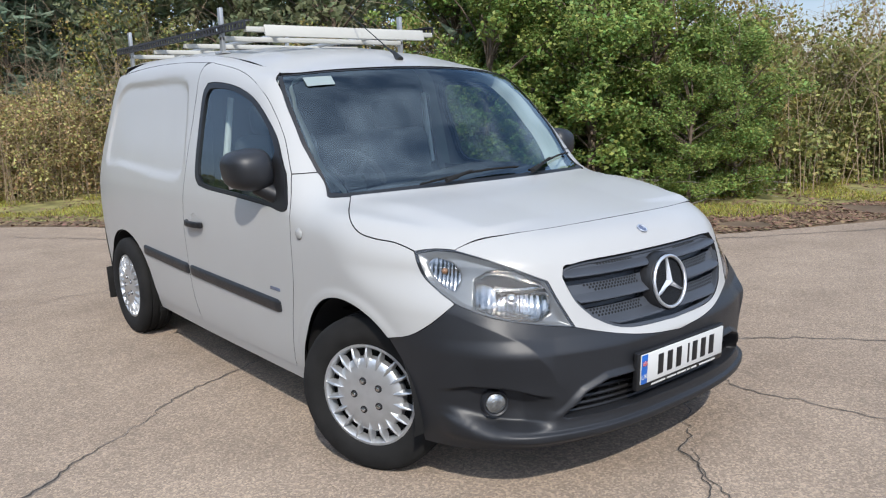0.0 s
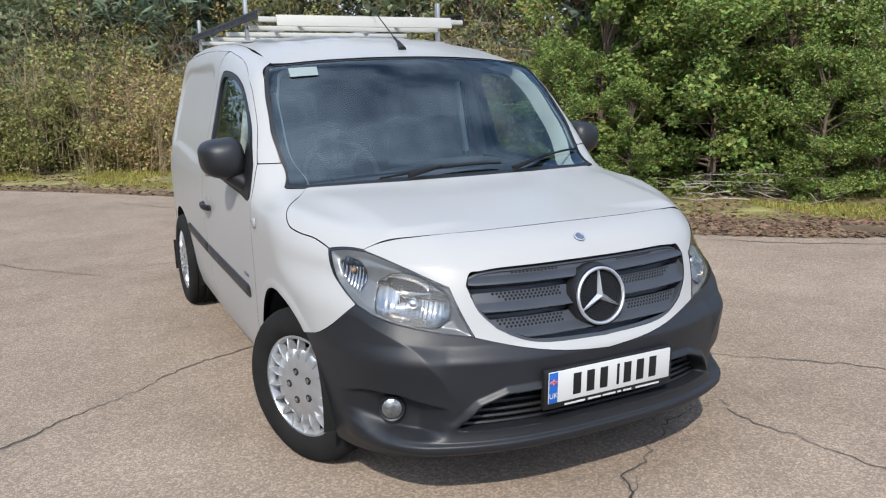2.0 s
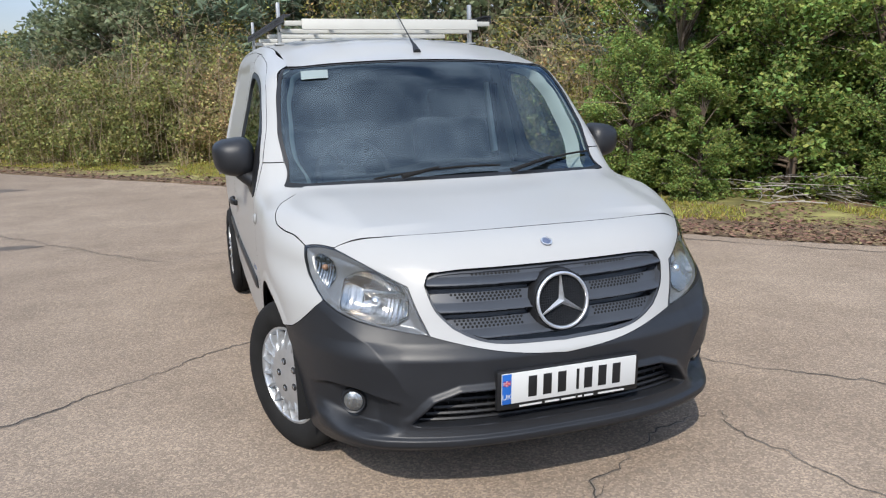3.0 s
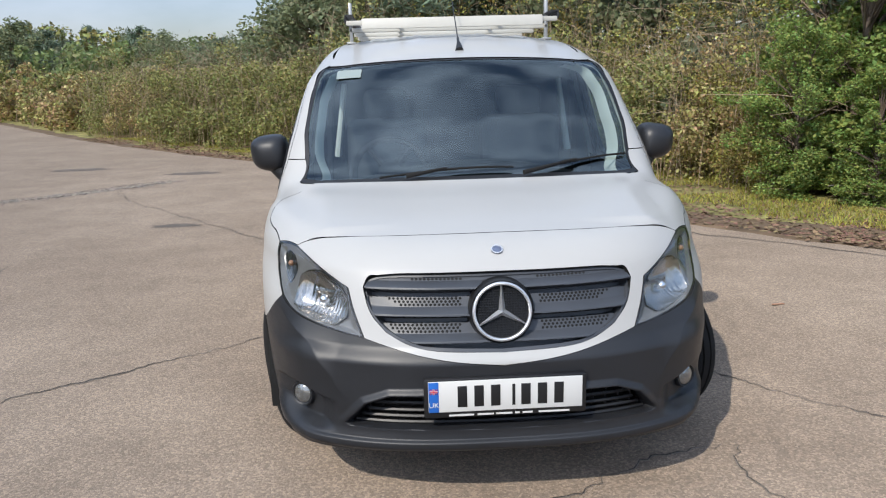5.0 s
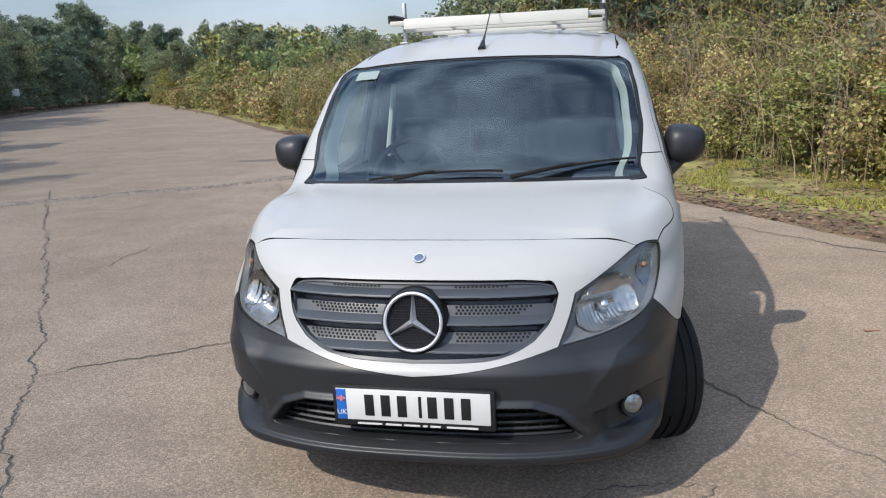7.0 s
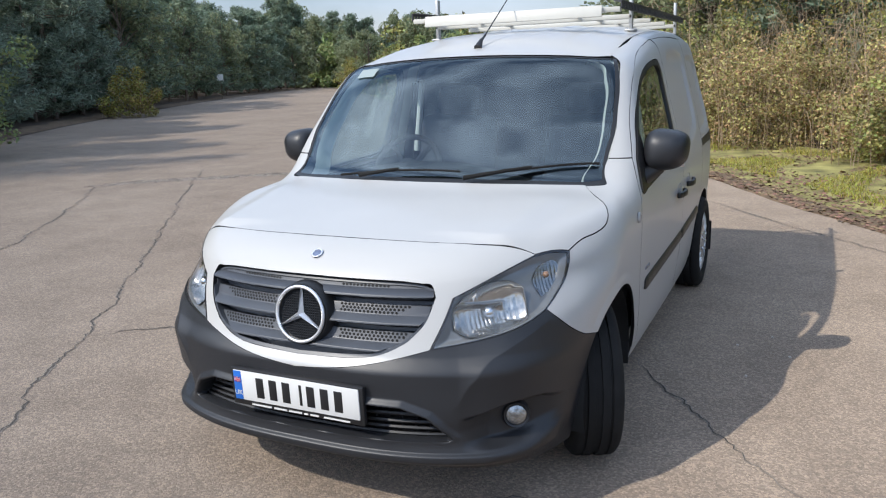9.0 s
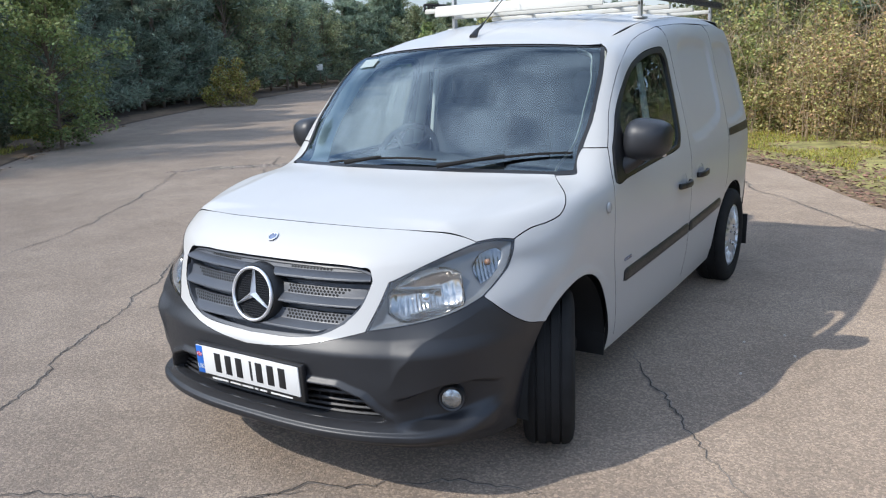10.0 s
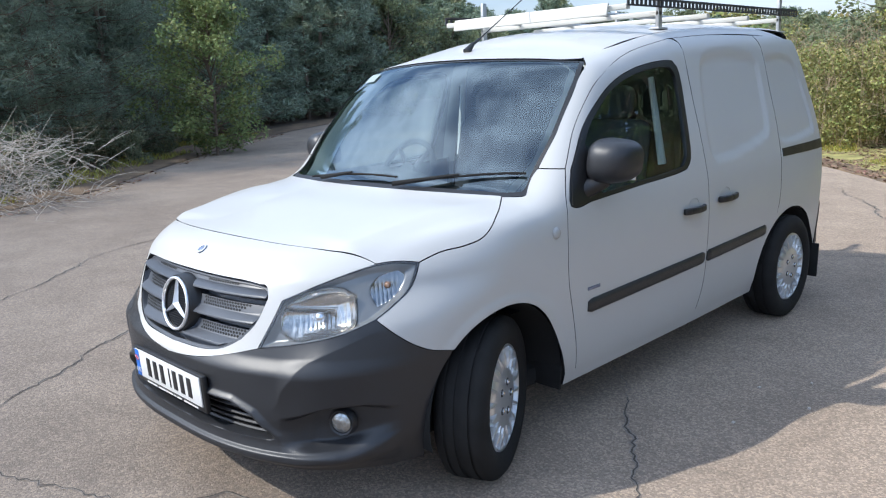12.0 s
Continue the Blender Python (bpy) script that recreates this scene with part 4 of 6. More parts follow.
lathe(bm, [(0.0955 + 0.0062 * math.cos(a), 0.0075 * math.sin(a)) for a in np.linspace(0, math.tau, 13)], emblem_pose, 64)
part("emblem_ring", bm, STAR, grille, "chrome ring")
bm = bmesh.new()
turned = emblem_pose.to_3x3()
upv = (turned.inverted() @ Vector((0, 0, 1)))
base = math.atan2(upv.y, upv.x)
for k in range(3):
    a = base + k * math.tau / 3
    d, w = Vector((math.cos(a), math.sin(a), 0)), Vector((-math.sin(a), math.cos(a), 0))
    pts = [w * 0.0125, d * 0.0905 + w * 0.0028, d * 0.0905 - w * 0.0028, w * -0.0125]
    lo = [bm.verts.new(emblem_pose @ (q + Vector((0, 0, -0.006)))) for q in pts]
    c0, c1 = bm.verts.new(emblem_pose @ Vector((0, 0, 0.012))), bm.verts.new(emblem_pose @ (d * 0.0905 + Vector((0, 0, 0.002))))
    bm.faces.new((lo[0], lo[1], c1, c0)), bm.faces.new((c0, c1, lo[2], lo[3])), bm.faces.new((lo[1], lo[2], c1))
part("emblem_star", bm, STAR, grille, "chrome three-armed shape", smooth=False)
bm = bmesh.new()
lathe(bm, [(0.0, -0.014), (0.088, -0.014), (0.098, -0.010), (0.104, -0.004), (0.108, -0.010), (0.116, -0.05)], emblem_pose, 48)
part("emblem_dish", bm, BLACK, grille)
bm = bmesh.new()
for k in range(-10, 11):
    c = k * 0.0088
    r = math.sqrt(max(0.088**2 - c * c, 0))
    rod(bm, emblem_pose @ Vector((c - r * 0.0, -r, -0.011)), emblem_pose @ Vector((c, r, -0.011)), 0.0022, 0.0022, 4)
    rod(bm, emblem_pose @ Vector((-r, c, -0.011)), emblem_pose @ Vector((r, c, -0.011)), 0.0022, 0.0022, 4)
part("emblem_mesh", bm, INNER, grille)
m = on_skin("front", 0, 0.925, 0.001)
bm = bmesh.new()
lathe(bm, [(0.0, 0.004), (0.012, 0.0035), (0.015, 0.003), (0.019, 0.004), (0.021, 0.0)], m, 28)
BADGE = material("badge_blue_grey", (0.18, 0.21, 0.30), 0.25, metal=0.5, vary=0.2, scale=90)
badge = part("bonnet_badge", bm, BADGE, van, "small round blue-grey badge")
bm = bmesh.new()
lathe(bm, [(0.0185 + 0.0028 * math.cos(a), 0.004 + 0.0022 * math.sin(a)) for a in np.linspace(0, math.tau, 9)], m, 32)
part("badge_ring", bm, STAR, badge, "thin silver ring")

# lower grille bars
lower = new("lower_grille")
lower.parent = van
for k, z in enumerate((0.351, 0.372, 0.396, 0.424, 0.450)):
    reach = 32.0 - max(0.0, (z - 0.35) * 62)
    pts = skin("front", np.linspace(-reach, reach, 40), np.full(40, z), -0.030)
    verts, faces = [], []
    for p in pts:
        for dy, dz in ((0.0, 0.006), (-0.004, 0.0), (0.0, -0.006), (0.030, -0.004), (0.030, 0.006)):
            verts.append((p[0], p[1] + dy, p[2] + dz))
    for i in range(39):
        for c in range(5):
            faces.append((i * 5 + c, i * 5 + (c + 1) % 5, (i + 1) * 5 + (c + 1) % 5, (i + 1) * 5 + c))
    mesh_object("bar", verts, faces, BLACK, lower, smooth=False)
bm = bmesh.new()
for a in np.linspace(-29, 29, 21):
    p = skin("front", np.array([a, a]), np.array([0.355, 0.445]), -0.040)
    rod(bm, p[0], p[1], 0.004, 0.004, 4)
part("mesh", bm, BLACK, lower)

# number plate
plate = new("number_plate")
plate.parent = van
tagged(plate, "white front number plate in a black holder")
WHITE = material("plate_white", (0.66, 0.66, 0.64), 0.35, vary=0.03)
BLUE = material("plate_blue", (0.02, 0.13, 0.50), 0.4, vary=0.05)
RED = material("flag_red", (0.55, 0.05, 0.09), 0.4, vary=0.05)
tilt = pose(0, 0.0, 0.468, 2.5)
bm = bmesh.new()
box(bm, (0.550, 0.022, 0.142), tilt @ pose(0, 0.008, -0.004), 0.006)
part("holder", bm, BLACK, plate)
bm = bmesh.new()
box(bm, (0.520, 0.006, 0.111), tilt @ pose(0, -0.005, 0.004), 0.002)
part("panel", bm, WHITE, plate)
bm = bmesh.new()
box(bm, (0.034, 0.003, 0.109), tilt @ pose(-0.242, -0.0075, 0.004), 0.001)
part("blue_band", bm, BLUE, plate)
bm = bmesh.new()
box(bm, (0.028, 0.002, 0.020), tilt @ pose(-0.242, -0.0090, 0.026), 0.0005)
part("flag_field", bm, material("flag_blue", (0.03, 0.06, 0.30), 0.4, vary=0.05), plate)
for name, mat, wide, out in (("flag_white", WHITE, 1.0, 0.0102), ("flag_red", RED, 0.5, 0.0110)):
    bm = bmesh.new()
    box(bm, (0.028, 0.0008, 0.0066 * wide), tilt @ pose(-0.242, -out, 0.026))
    box(bm, (0.0066 * wide, 0.0008, 0.020), tilt @ pose(-0.242, -out - 0.0003, 0.026))
    for turn_ in (-35, 35):
        box(bm, (0.030, 0.0006, 0.0032 * wide), tilt @ pose(-0.242, -out + 0.0006, 0.026, 0, turn_, 0))
    part(name, bm, mat, plate)
txt = bpy.data.curves.new("country_letters", "FONT")
txt.body, txt.size, txt.align_x, txt.extrude = "UK", 0.026, "CENTER", 0.0003
txt.materials.append(WHITE)
ob = new("country_letters", txt)
ob.parent = plate
ob.matrix_local = tilt @ pose(-0.242, -0.0096, -0.032, 90)
x = -0.168
for w in (0.044, 0.044, 0.044, 0.0, 0.014, 0.044, 0.044, 0.044):
    if w:
        bm = bmesh.new()
        box(bm, (w * 0.72, 0.0022, 0.076), tilt @ pose(x + w / 2, -0.0085, 0.004), 0.0006)
        part("mark", bm, BLACK, plate)
    x += w + (0.012 if w else 0.020)
bm = bmesh.new()
for a, w in ((-0.150, 0.085), (-0.068, 0.055), (-0.005, 0.055), (0.040, 0.016), (0.075, 0.035), (0.165, 0.105)):
    box(bm, (w, 0.0016, 0.006), tilt @ pose(a, -0.0042, -0.0655))
part("lettering_bar", bm, WHITE, plate)


# side fittings
def moulding(y0, y1, mir, parent):
    a, b = spline((1.41, 0.571), (3.2, 0.608)), 0.030
    yy, vv = np.linspace(y0, y1, 40), np.linspace(-1, 1, 9)
    ends = np.minimum(smooth(y0 - 0.001, y0 + 0.02, yy), smooth(y1 + 0.001, y1 - 0.02, yy))
    g = np.stack([np.broadcast_to(yy[:, None], (40, 9)), a(yy)[:, None] + vv[None] * b * (0.72 + 0.28 * ends)[:, None]], -1)
    lift = 0.013 * (1 - np.abs(vv)[None] ** 4 * 0.7) * (0.45 + 0.55 * ends)[:, None]
    sheet("side_moulding", skin("side", g[..., 0], g[..., 1]), PLASTIC, parent, mirror=mir, lift=lift, gap=0, label="dark grey rubbing strip")


def handle(y, z, mir, parent, flip=1):
    m = on_skin("side", y, z)
    m = Matrix.Translation(m.translation) @ Matrix(((0, 0, 1, 0), (1, 0, 0, 0), (0, 1, 0, 0), (0, 0, 0, 1)))
    m = flip_x(m) if mir else m
    ob = parent
    bm = bmesh.new()
    lathe(bm, [(0.0, -0.016), (0.03, -0.014), (0.046, -0.004), (0.052, 0.002)], m @ pose(0, 0.012, -0.001) @ Matrix.Diagonal((1.0, 0.72, 1, 1)), 30)
    part("handle_cup", bm, PAINT, ob)
    bm = bmesh.new()
    pts = [(-0.105, 0.012), (-0.07, 0.024), (0.0, 0.032), (0.06, 0.026), (0.088, 0.010)]
    for (a, h), (b, k) in zip(pts, pts[1:]):
        box(bm, (abs(b - a) + 0.012, 0.032, 0.020), m @ pose((a + b) / 2 * flip, -0.004, (h + k) / 2, 0, -math.degrees(math.atan2(k - h, b - a)) * flip, 0), 0.008, 2)
    part("door_handle", bm, BLACK, ob, "black door pull")


def mirror_housing(mir, parent):
    s = -1 if mir else 1
    ob = new("door_mirror")
    ob.parent = parent
    tagged(ob, "black plastic door mirror")
    bm = bmesh.new()
    bmesh.ops.create_uvsphere(bm, u_segments=32, v_segments=20, radius=1.0)
    for v in bm.verts:
        x, y, z = v.co
        n = (abs(x) ** 3.2 + abs(y) ** 2.4 + abs(z) ** 3.2) ** (1 / 3.0)
        x, y, z = x / n, y / n, z / n
        y = min(y, 0.42)
        v.co = ((0.972 + 0.094 * x + 0.008 * z) * s, 1.520 + 0.115 * y + 0.014 * x, 1.168 + 0.090 * z * (1 - 0.14 * x))
    part("housing", bm, PLASTIC, ob)
    bm = bmesh.new()
    box(bm, (0.145, 0.004, 0.150), pose(0.971 * s, 1.554, 1.165, 0, 0, 0), 0.0015)
    part("mirror_glass", bm, CHROME, ob)
    bm = bmesh.new()
    rod(bm, (0.88 * s, 1.42, 1.055), (0.945 * s, 1.49, 1.10), 0.042, 0.036, 14)
    part("arm", bm, BLACK, ob)


doors = [o for o in van.children if o.name.startswith("front_door")]
for side, door in zip((-1, 1), doors):
    mir = side < 0
    gg = coons(curve([(1.30, 1.012), (1.52, 1.022)], 10), curve([(1.40, 1.205), (1.455, 1.262)], 10), curve([(1.30, 1.012), (1.345, 1.13), (1.40, 1.205)], 10), curve([(1.52, 1.022), (1.475, 1.15), (1.455, 1.262)], 10))
    sheet("mirror_base", skin("side", gg[..., 0], gg[..., 1]), BLACK, door, mirror=mir, lift=0.004, gap=0)
    mirror_housing(mir, van)
    moulding(1.412, 2.430, mir, door)
    handle(2.285, 0.862, mir, door)
    m = on_skin("side", 1.187, 0.921, 0.002)
    bm = bmesh.new()
    lathe(bm, [(0.0, 0.010), (0.014, 0.009), (0.021, 0.005), (0.024, 0.0)], flip_x(m) if mir else m, 26)
    part("side_repeater", bm, material("repeater_lens", (0.36, 0.36, 0.35), 0.25, vary=0.05) if mir else bpy.data.materials["repeater_lens"], van, "round clear indicator")
    bm = bmesh.new()
    m = on_skin("side", 1.45, 0.648, 0.001)
    box(bm, (0.004, 0.088, 0.014), Matrix.Translation((m.translation.x * side, m.translation.y, m.translation.z)), 0.001)
    part("model_badge", bm, BADGE, door, "small grey lettering strip")
moulding(2.455, 3.195, True, van)
moulding(2.455, 3.195, False, slide)
handle(2.63, 0.874, False, slide, -1)
gg = coons(curve([(3.40, 1.005), (4.10, 1.0)], 30), curve([(3.40, 1.052), (4.10, 1.058)], 30), curve([(3.40, 1.005), (3.40, 1.052)], 6), curve([(4.10, 1.0), (4.10, 1.058)], 6))
sheet("slide_rail", skin("side", gg[..., 0], gg[..., 1]), BLACK, van, lift=0.003, gap=0, label="black sliding-door track")

# wheels
TREAD = [(0.203, -0.080), (0.216, -0.094), (0.255, -0.101), (0.292, -0.094), (0.309, -0.080), (0.3145, -0.066), (0.315, -0.052), (0.308, -0.050), (0.308, -0.043), (0.3155, -0.041), (0.316, -0.012), (0.308, -0.010), (0.308, 0.010), (0.316, 0.012), (0.3155, 0.041), (0.308, 0.043), (0.308, 0.050), (0.315, 0.052), (0.3145, 0.066), (0.309, 0.080), (0.292, 0.094), (0.255, 0.101), (0.216, 0.094), (0.203, 0.080)]


def mesh_only(name, verts, faces, mat):
    ob = mesh_object(name, verts, faces, mat, smooth=False)
    me = ob.data
    bpy.data.objects.remove(ob)
    return me


FIN_RIBS = ((0.112, 0.0015, 0.0885, 0.087), (0.138, 0.0085, 0.094, 0.078), (0.156, 0.0115, 0.0945, 0.060), (0.178, 0.0085, 0.0905, 0.058), (0.198, 0.0030, 0.0850, 0.070))
FIN = mesh_only("fin", [v for r, w, h, low in FIN_RIBS for v in ((r, w, low), (r, w * 0.55, h - 0.003), (r, 0, h), (r, -w * 0.55, h - 0.003), (r, -w, low))], [(i * 5 + c, (i + 1) * 5 + c, (i + 1) * 5 + c + 1, i * 5 + c + 1) for i in range(4) for c in range(4)], SILVER)
BOLT = mesh_only("bolt", [(0.009 * math.cos(a), 0.009 * math.sin(a), h) for h in (-0.004, 0.008) for a in np.linspace(0, math.tau, 8, endpoint=False)] + [(0, 0, 0.011)], [(k, (k + 1) % 8, 8 + (k + 1) % 8, 8 + k) for k in range(8)] + [(8 + k, 8 + (k + 1) % 8, 16) for k in range(8)], CHROME)

# raised black disc round each bolt, painting the shade of a recess
DARK_DISC = mesh_only("bolt_hole", [(0.0155 * math.cos(a), 0.0155 * math.sin(a), h) for h in (-0.004, 0.0015) for a in np.linspace(0, math.tau, 14, endpoint=False)], [tuple(range(14, 28))] + [(k, (k + 1) % 14, 14 + (k + 1) % 14, 14 + k) for k in range(14)], BLACK)


def wheel(x, y, turn, mir):
    ob = new("wheel")
    ob.parent = van
    side = -1 if mir else 1
    m = Matrix.Translation((x, y, 0.315)) @ pose(0, 0, 0, 0, 0, turn) @ Matrix(((0, 0, side, 0), (0, 1, 0, 0), (-side, 0, 0, 0), (0, 0, 0, 1)))
    bm = bmesh.new()
    lathe(bm, TREAD, m, 72)
    tyre = part("tyre", bm, RUBBER, ob, "black road tyre")
    bm = bmesh.new()
    lathe(bm, [(0.0, 0.022), (0.206, 0.022), (0.206, -0.075)], m, 40)
    part("rim", bm, SHADOWGAP, ob)
    bm = bmesh.new()
    lathe(bm, [(0.0, 0.092), (0.05, 0.091), (0.105, 0.0885), (0.140, 0.081), (0.149, 0.073), (0.151, 0.045)], m, 54)
    part("hubcap", bm, SILVER, ob, "silver plastic wheel cover")
    bm = bmesh.new()
    lathe(bm, [(0.186, 0.045), (0.190, 0.076), (0.197, 0.085), (0.209, 0.083), (0.213, 0.070)], m, 54)
    part("hubcap_ring", bm, SILVER, ob)
    for k in range(18):
        fin = new("fin", FIN)
        fin.parent = ob
        fin.matrix_local = m @ pose(0, 0, 0, 0, 0, 20 * k)
    for k in range(5):
        a = math.tau * k / 5 + 0.3
        bolt = new("bolt", BOLT)
        bolt.parent = ob
        bolt.matrix_local = m @ pose(0.061 * math.cos(a), 0.061 * math.sin(a), 0.090)
        seat = new("bolt_hole", DARK_DISC)
        seat.parent = ob
        seat.matrix_local = m @ pose(0.061 * math.cos(a), 0.061 * math.sin(a), 0.0905)
    return ob


wheel(-0.790, 0.858, 25, True)
wheel(0.787, 0.890, 24, False)
wheel(-0.808, 3.575, 0, True)
wheel(0.808, 3.575, 0, False)
for side in (-1, 1):
    for yc, zc, ra, rb, x1 in ((ARCH_Y, ARCH_Z, 0.378, 0.378, 0.875), (3.57, 0.30, 0.452, 0.382, 0.862)):
        verts, faces = [], []
        aa = np.radians(np.linspace(-12, 192, 31))
        for a in aa:
            for x, k in ((x1, 1.0), (0.60, 0.98), (0.50, 0.90), (0.50, 0.0)):
                verts.append((side * x, yc + ra * k * math.cos(a), zc + rb * k * math.sin(a)))
        for i in range(30):
            for c in range(3):
                faces.append((i * 4 + c, i * 4 + c + 1, (i + 1) * 4 + c + 1, (i + 1) * 4 + c))
        mesh_object("arch_liner", verts, faces, SHADOWGAP, van)
    bm = bmesh.new()
    box(bm, (0.20, 0.012, 0.10), pose(side * 0.775, 1.268, 0.290, -6), 0.004)
    part("mud_flap", bm, RUBBER, van)
    bm = bmesh.new()
    box(bm, (0.22, 0.012, 0.22), pose(side * 0.79, 4.02, 0.27, -4), 0.004)
    part("mud_flap", bm, RUBBER, van)

# ---- roof rack ----
rack = thing("roof_rack", label="galvanised and cream metal roof rack on the van", category="roof rack")
GALV = material("galvanised_steel", (0.42, 0.43, 0.43), 0.45, metal=0.6, vary=0.2, scale=12)
CREAM = material("cream_paint", (0.50, 0.49, 0.44), 0.5, vary=0.08, scale=5)
DARKSTEEL = material("dark_steel", (0.05, 0.05, 0.055), 0.5, metal=0.4, vary=0.2)
for side in (-1, 1):
    x = side * 0.61
    bm = bmesh.new()
    for z in (1.8345, 1.8655):
        box(bm, (0.006, 2.04, 0.009), pose(x, 3.19, z), 0.001)
    box(bm, (0.040, 2.04, 0.004), pose(x - side * 0.02, 3.19, 1.872))
    for k in range(52):
        box(bm, (0.006, 0.018, 0.024), pose(x, 2.18 + k * 0.0396, 1.850))
    part("side_rail", bm, DARKSTEEL, rack, "dark perforated steel rail")
    for y in (2.49, 3.96):
        bm = bmesh.new()
        box(bm, (0.020, 0.036, 0.235), pose(side * 0.595, y, 1.848), 0.004)
        box(bm, (0.055, 0.09, 0.010), pose(side * 0.595, y, 1.730), 0.003)
        part("upright", bm, GALV, rack)
for y in (2.19, 2.49, 3.0, 3.5, 3.96):
    bm = bmesh.new()
    box(bm, (1.21, 0.036, 0.026), pose(0, y, 1.828 if y < 2.3 else 1.805), 0.005)
    part("crossbar", bm, CREAM, rack)
bm = bmesh.new()
box(bm, (1.03, 0.012, 0.060), pose(0.0, 2.150, 1.820, -14), 0.003)
part("deflector", bm, CREAM, rack, "cream flat wind deflector board")
for x in (-0.3, 0.3):
    bm = bmesh.new()
    rod(bm, (x, 2.2, 1.822), (x, 4.0, 1.822), 0.012, 0.012, 10)
    part("long_bar", bm, GALV, rack)


# ---- ground ----
def tarmac(name):
    """Worn tarmac: pale stones in a grey-brown binder, broad stains, fine relief."""
    m = bpy.data.materials.new(name)
    m.use_nodes = True
    n, l = m.node_tree.nodes, m.node_tree.links
    b = n["Principled BSDF"]
    b.inputs["Roughness"].default_value = 0.88
    b.inputs["Specular IOR Level"].default_value = 0.3
    b.inputs["Diffuse Roughness"].default_value = 1.0
    co = n.new("ShaderNodeTexCoord")

    def noise_at(scale, detail, rough=0.55):
        t = n.new("ShaderNodeTexNoise")
        t.inputs["Scale"].default_value, t.inputs["Detail"].default_value, t.inputs["Roughness"].default_value = scale, detail, rough
        l.new(co.outputs["Object"], t.inputs["Vector"])
        return t.outputs["Fac"]

    def ramp(socket, *stops):
        r = n.new("ShaderNodeValToRGB")
        e = r.color_ramp.elements
        for i, (p, c) in enumerate(stops):
            k = e[i] if i < 2 else e.new(p)
            k.position, k.color = p, (*c, 1)
        l.new(socket, r.inputs["Fac"])
        return r.outputs["Color"]

    def mix(kind, fac, a, c):
        x = n.new("ShaderNodeMixRGB")
        x.blend_type = kind
        x.inputs[0].default_value = fac
        l.new(a, x.inputs[1]), l.new(c, x.inputs[2])
        return x.outputs["Color"]

    stones = n.new("ShaderNodeTexVoronoi")
    stones.inputs["Scale"].default_value = 115
    l.new(co.outputs["Object"], stones.inputs["Vector"])
    grit = n.new("ShaderNodeTexVoronoi")
    grit.inputs["Scale"].default_value = 190
    l.new(co.outputs["Object"], grit.inputs["Vector"])
    sep = n.new("ShaderNodeSeparateColor")
    l.new(stones.outputs["Color"], sep.inputs["Color"])
    base = ramp(noise_at(0.35, 6), (0.3, (0.262, 0.209, 0.165)), (0.7, (0.334, 0.273, 0.218)))
    tint = ramp(sep.outputs[0], (0.0, (0.30, 0.30, 0.30)), (0.55, (0.48, 0.475, 0.46)), (1.0, (0.80, 0.77, 0.72)))
    c = mix("OVERLAY", 0.68, base, tint)
    c = mix("MULTIPLY", 0.45, c, ramp(grit.outputs["Distance"], (0.05, (1.12, 1.12, 1.12)), (0.75, (0.55, 0.54, 0.53))))
    c = mix("MULTIPLY", 0.6, c, ramp(noise_at(1.6, 8, 0.7), (0.35, (0.72, 0.71, 0.70)), (0.62, (1.1, 1.1, 1.1))))
    l.new(c, b.inputs["Base Color"])
    bump = n.new("ShaderNodeBump")
    bump.inputs["Strength"].default_value, bump.inputs["Distance"].default_value = 0.55, 0.004
    add = n.new("ShaderNodeMath")
    l.new(stones.outputs["Distance"], add.inputs[0]), l.new(grit.outputs["Distance"], add.inputs[1])
    inv = n.new("ShaderNodeMath")
    inv.operation = "MULTIPLY"
    inv.inputs[1].default_value = -1.0
    l.new(add.outputs[0], inv.inputs[0])
    l.new(inv.outputs[0], bump.inputs["Height"])
    l.new(bump.outputs["Normal"], b.inputs["Normal"])
    return m


TARMAC = tarmac("worn_tarmac")
SOIL = material("dry_soil_and_litter", (0.080, 0.056, 0.039), 0.95, vary=0.4, scale=3, grain=0.8, grain_scale=60)
LITTERED = material("dark_litter", (0.135, 0.092, 0.055), 0.95, vary=0.5, scale=2.5, grain=0.9, grain_scale=80)
MOSS = material("mossy_verge", (0.25, 0.225, 0.075), 0.95, vary=0.7, scale=2.6, grain=0.9, grain_scale=90)
CRACK = material("crack_dirt", (0.065, 0.055, 0.046), 0.95, vary=0.4, scale=30)
CRUMB = material("crumbled_edge", (0.22, 0.19, 0.16), 0.95, vary=0.35, scale=40, grain=0.8)
DARK_PATCH = material("dark_patch", (0.14, 0.115, 0.095), 0.9, vary=0.3, scale=5, grain=0.8)
GRASS = leafy("grass_blades", (0.36, 0.36, 0.075), island=1.0)
LITTER = material("dead_leaves", (0.20, 0.135, 0.075), 0.85, vary=0.3, island=1.0)
BROWNISH = leafy("browning_bramble_leaves", (0.375, 0.33, 0.13), island=1.3, back=0.22)
GREENISH = leafy("bramble_leaves", (0.25, 0.265, 0.085), island=1.2, back=0.22)
YELLOWISH = leafy("yellow_green_leaves", (0.27, 0.26, 0.065), island=1.2, back=0.22)
BROAD = leafy("broad_leaves", (0.20, 0.285, 0.075), island=1.1, back=0.3)
FAR_PINE = leafy("distant_needles", (0.17, 0.225, 0.15), island=0.8, back=0.3)
PINE = leafy("pine_needles", (0.20, 0.26, 0.19), island=0.9, back=0.3)
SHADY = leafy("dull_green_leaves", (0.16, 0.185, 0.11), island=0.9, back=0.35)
HAZEL = leafy("hazel_leaves", (0.22, 0.28, 0.11), island=0.8, back=0.4)
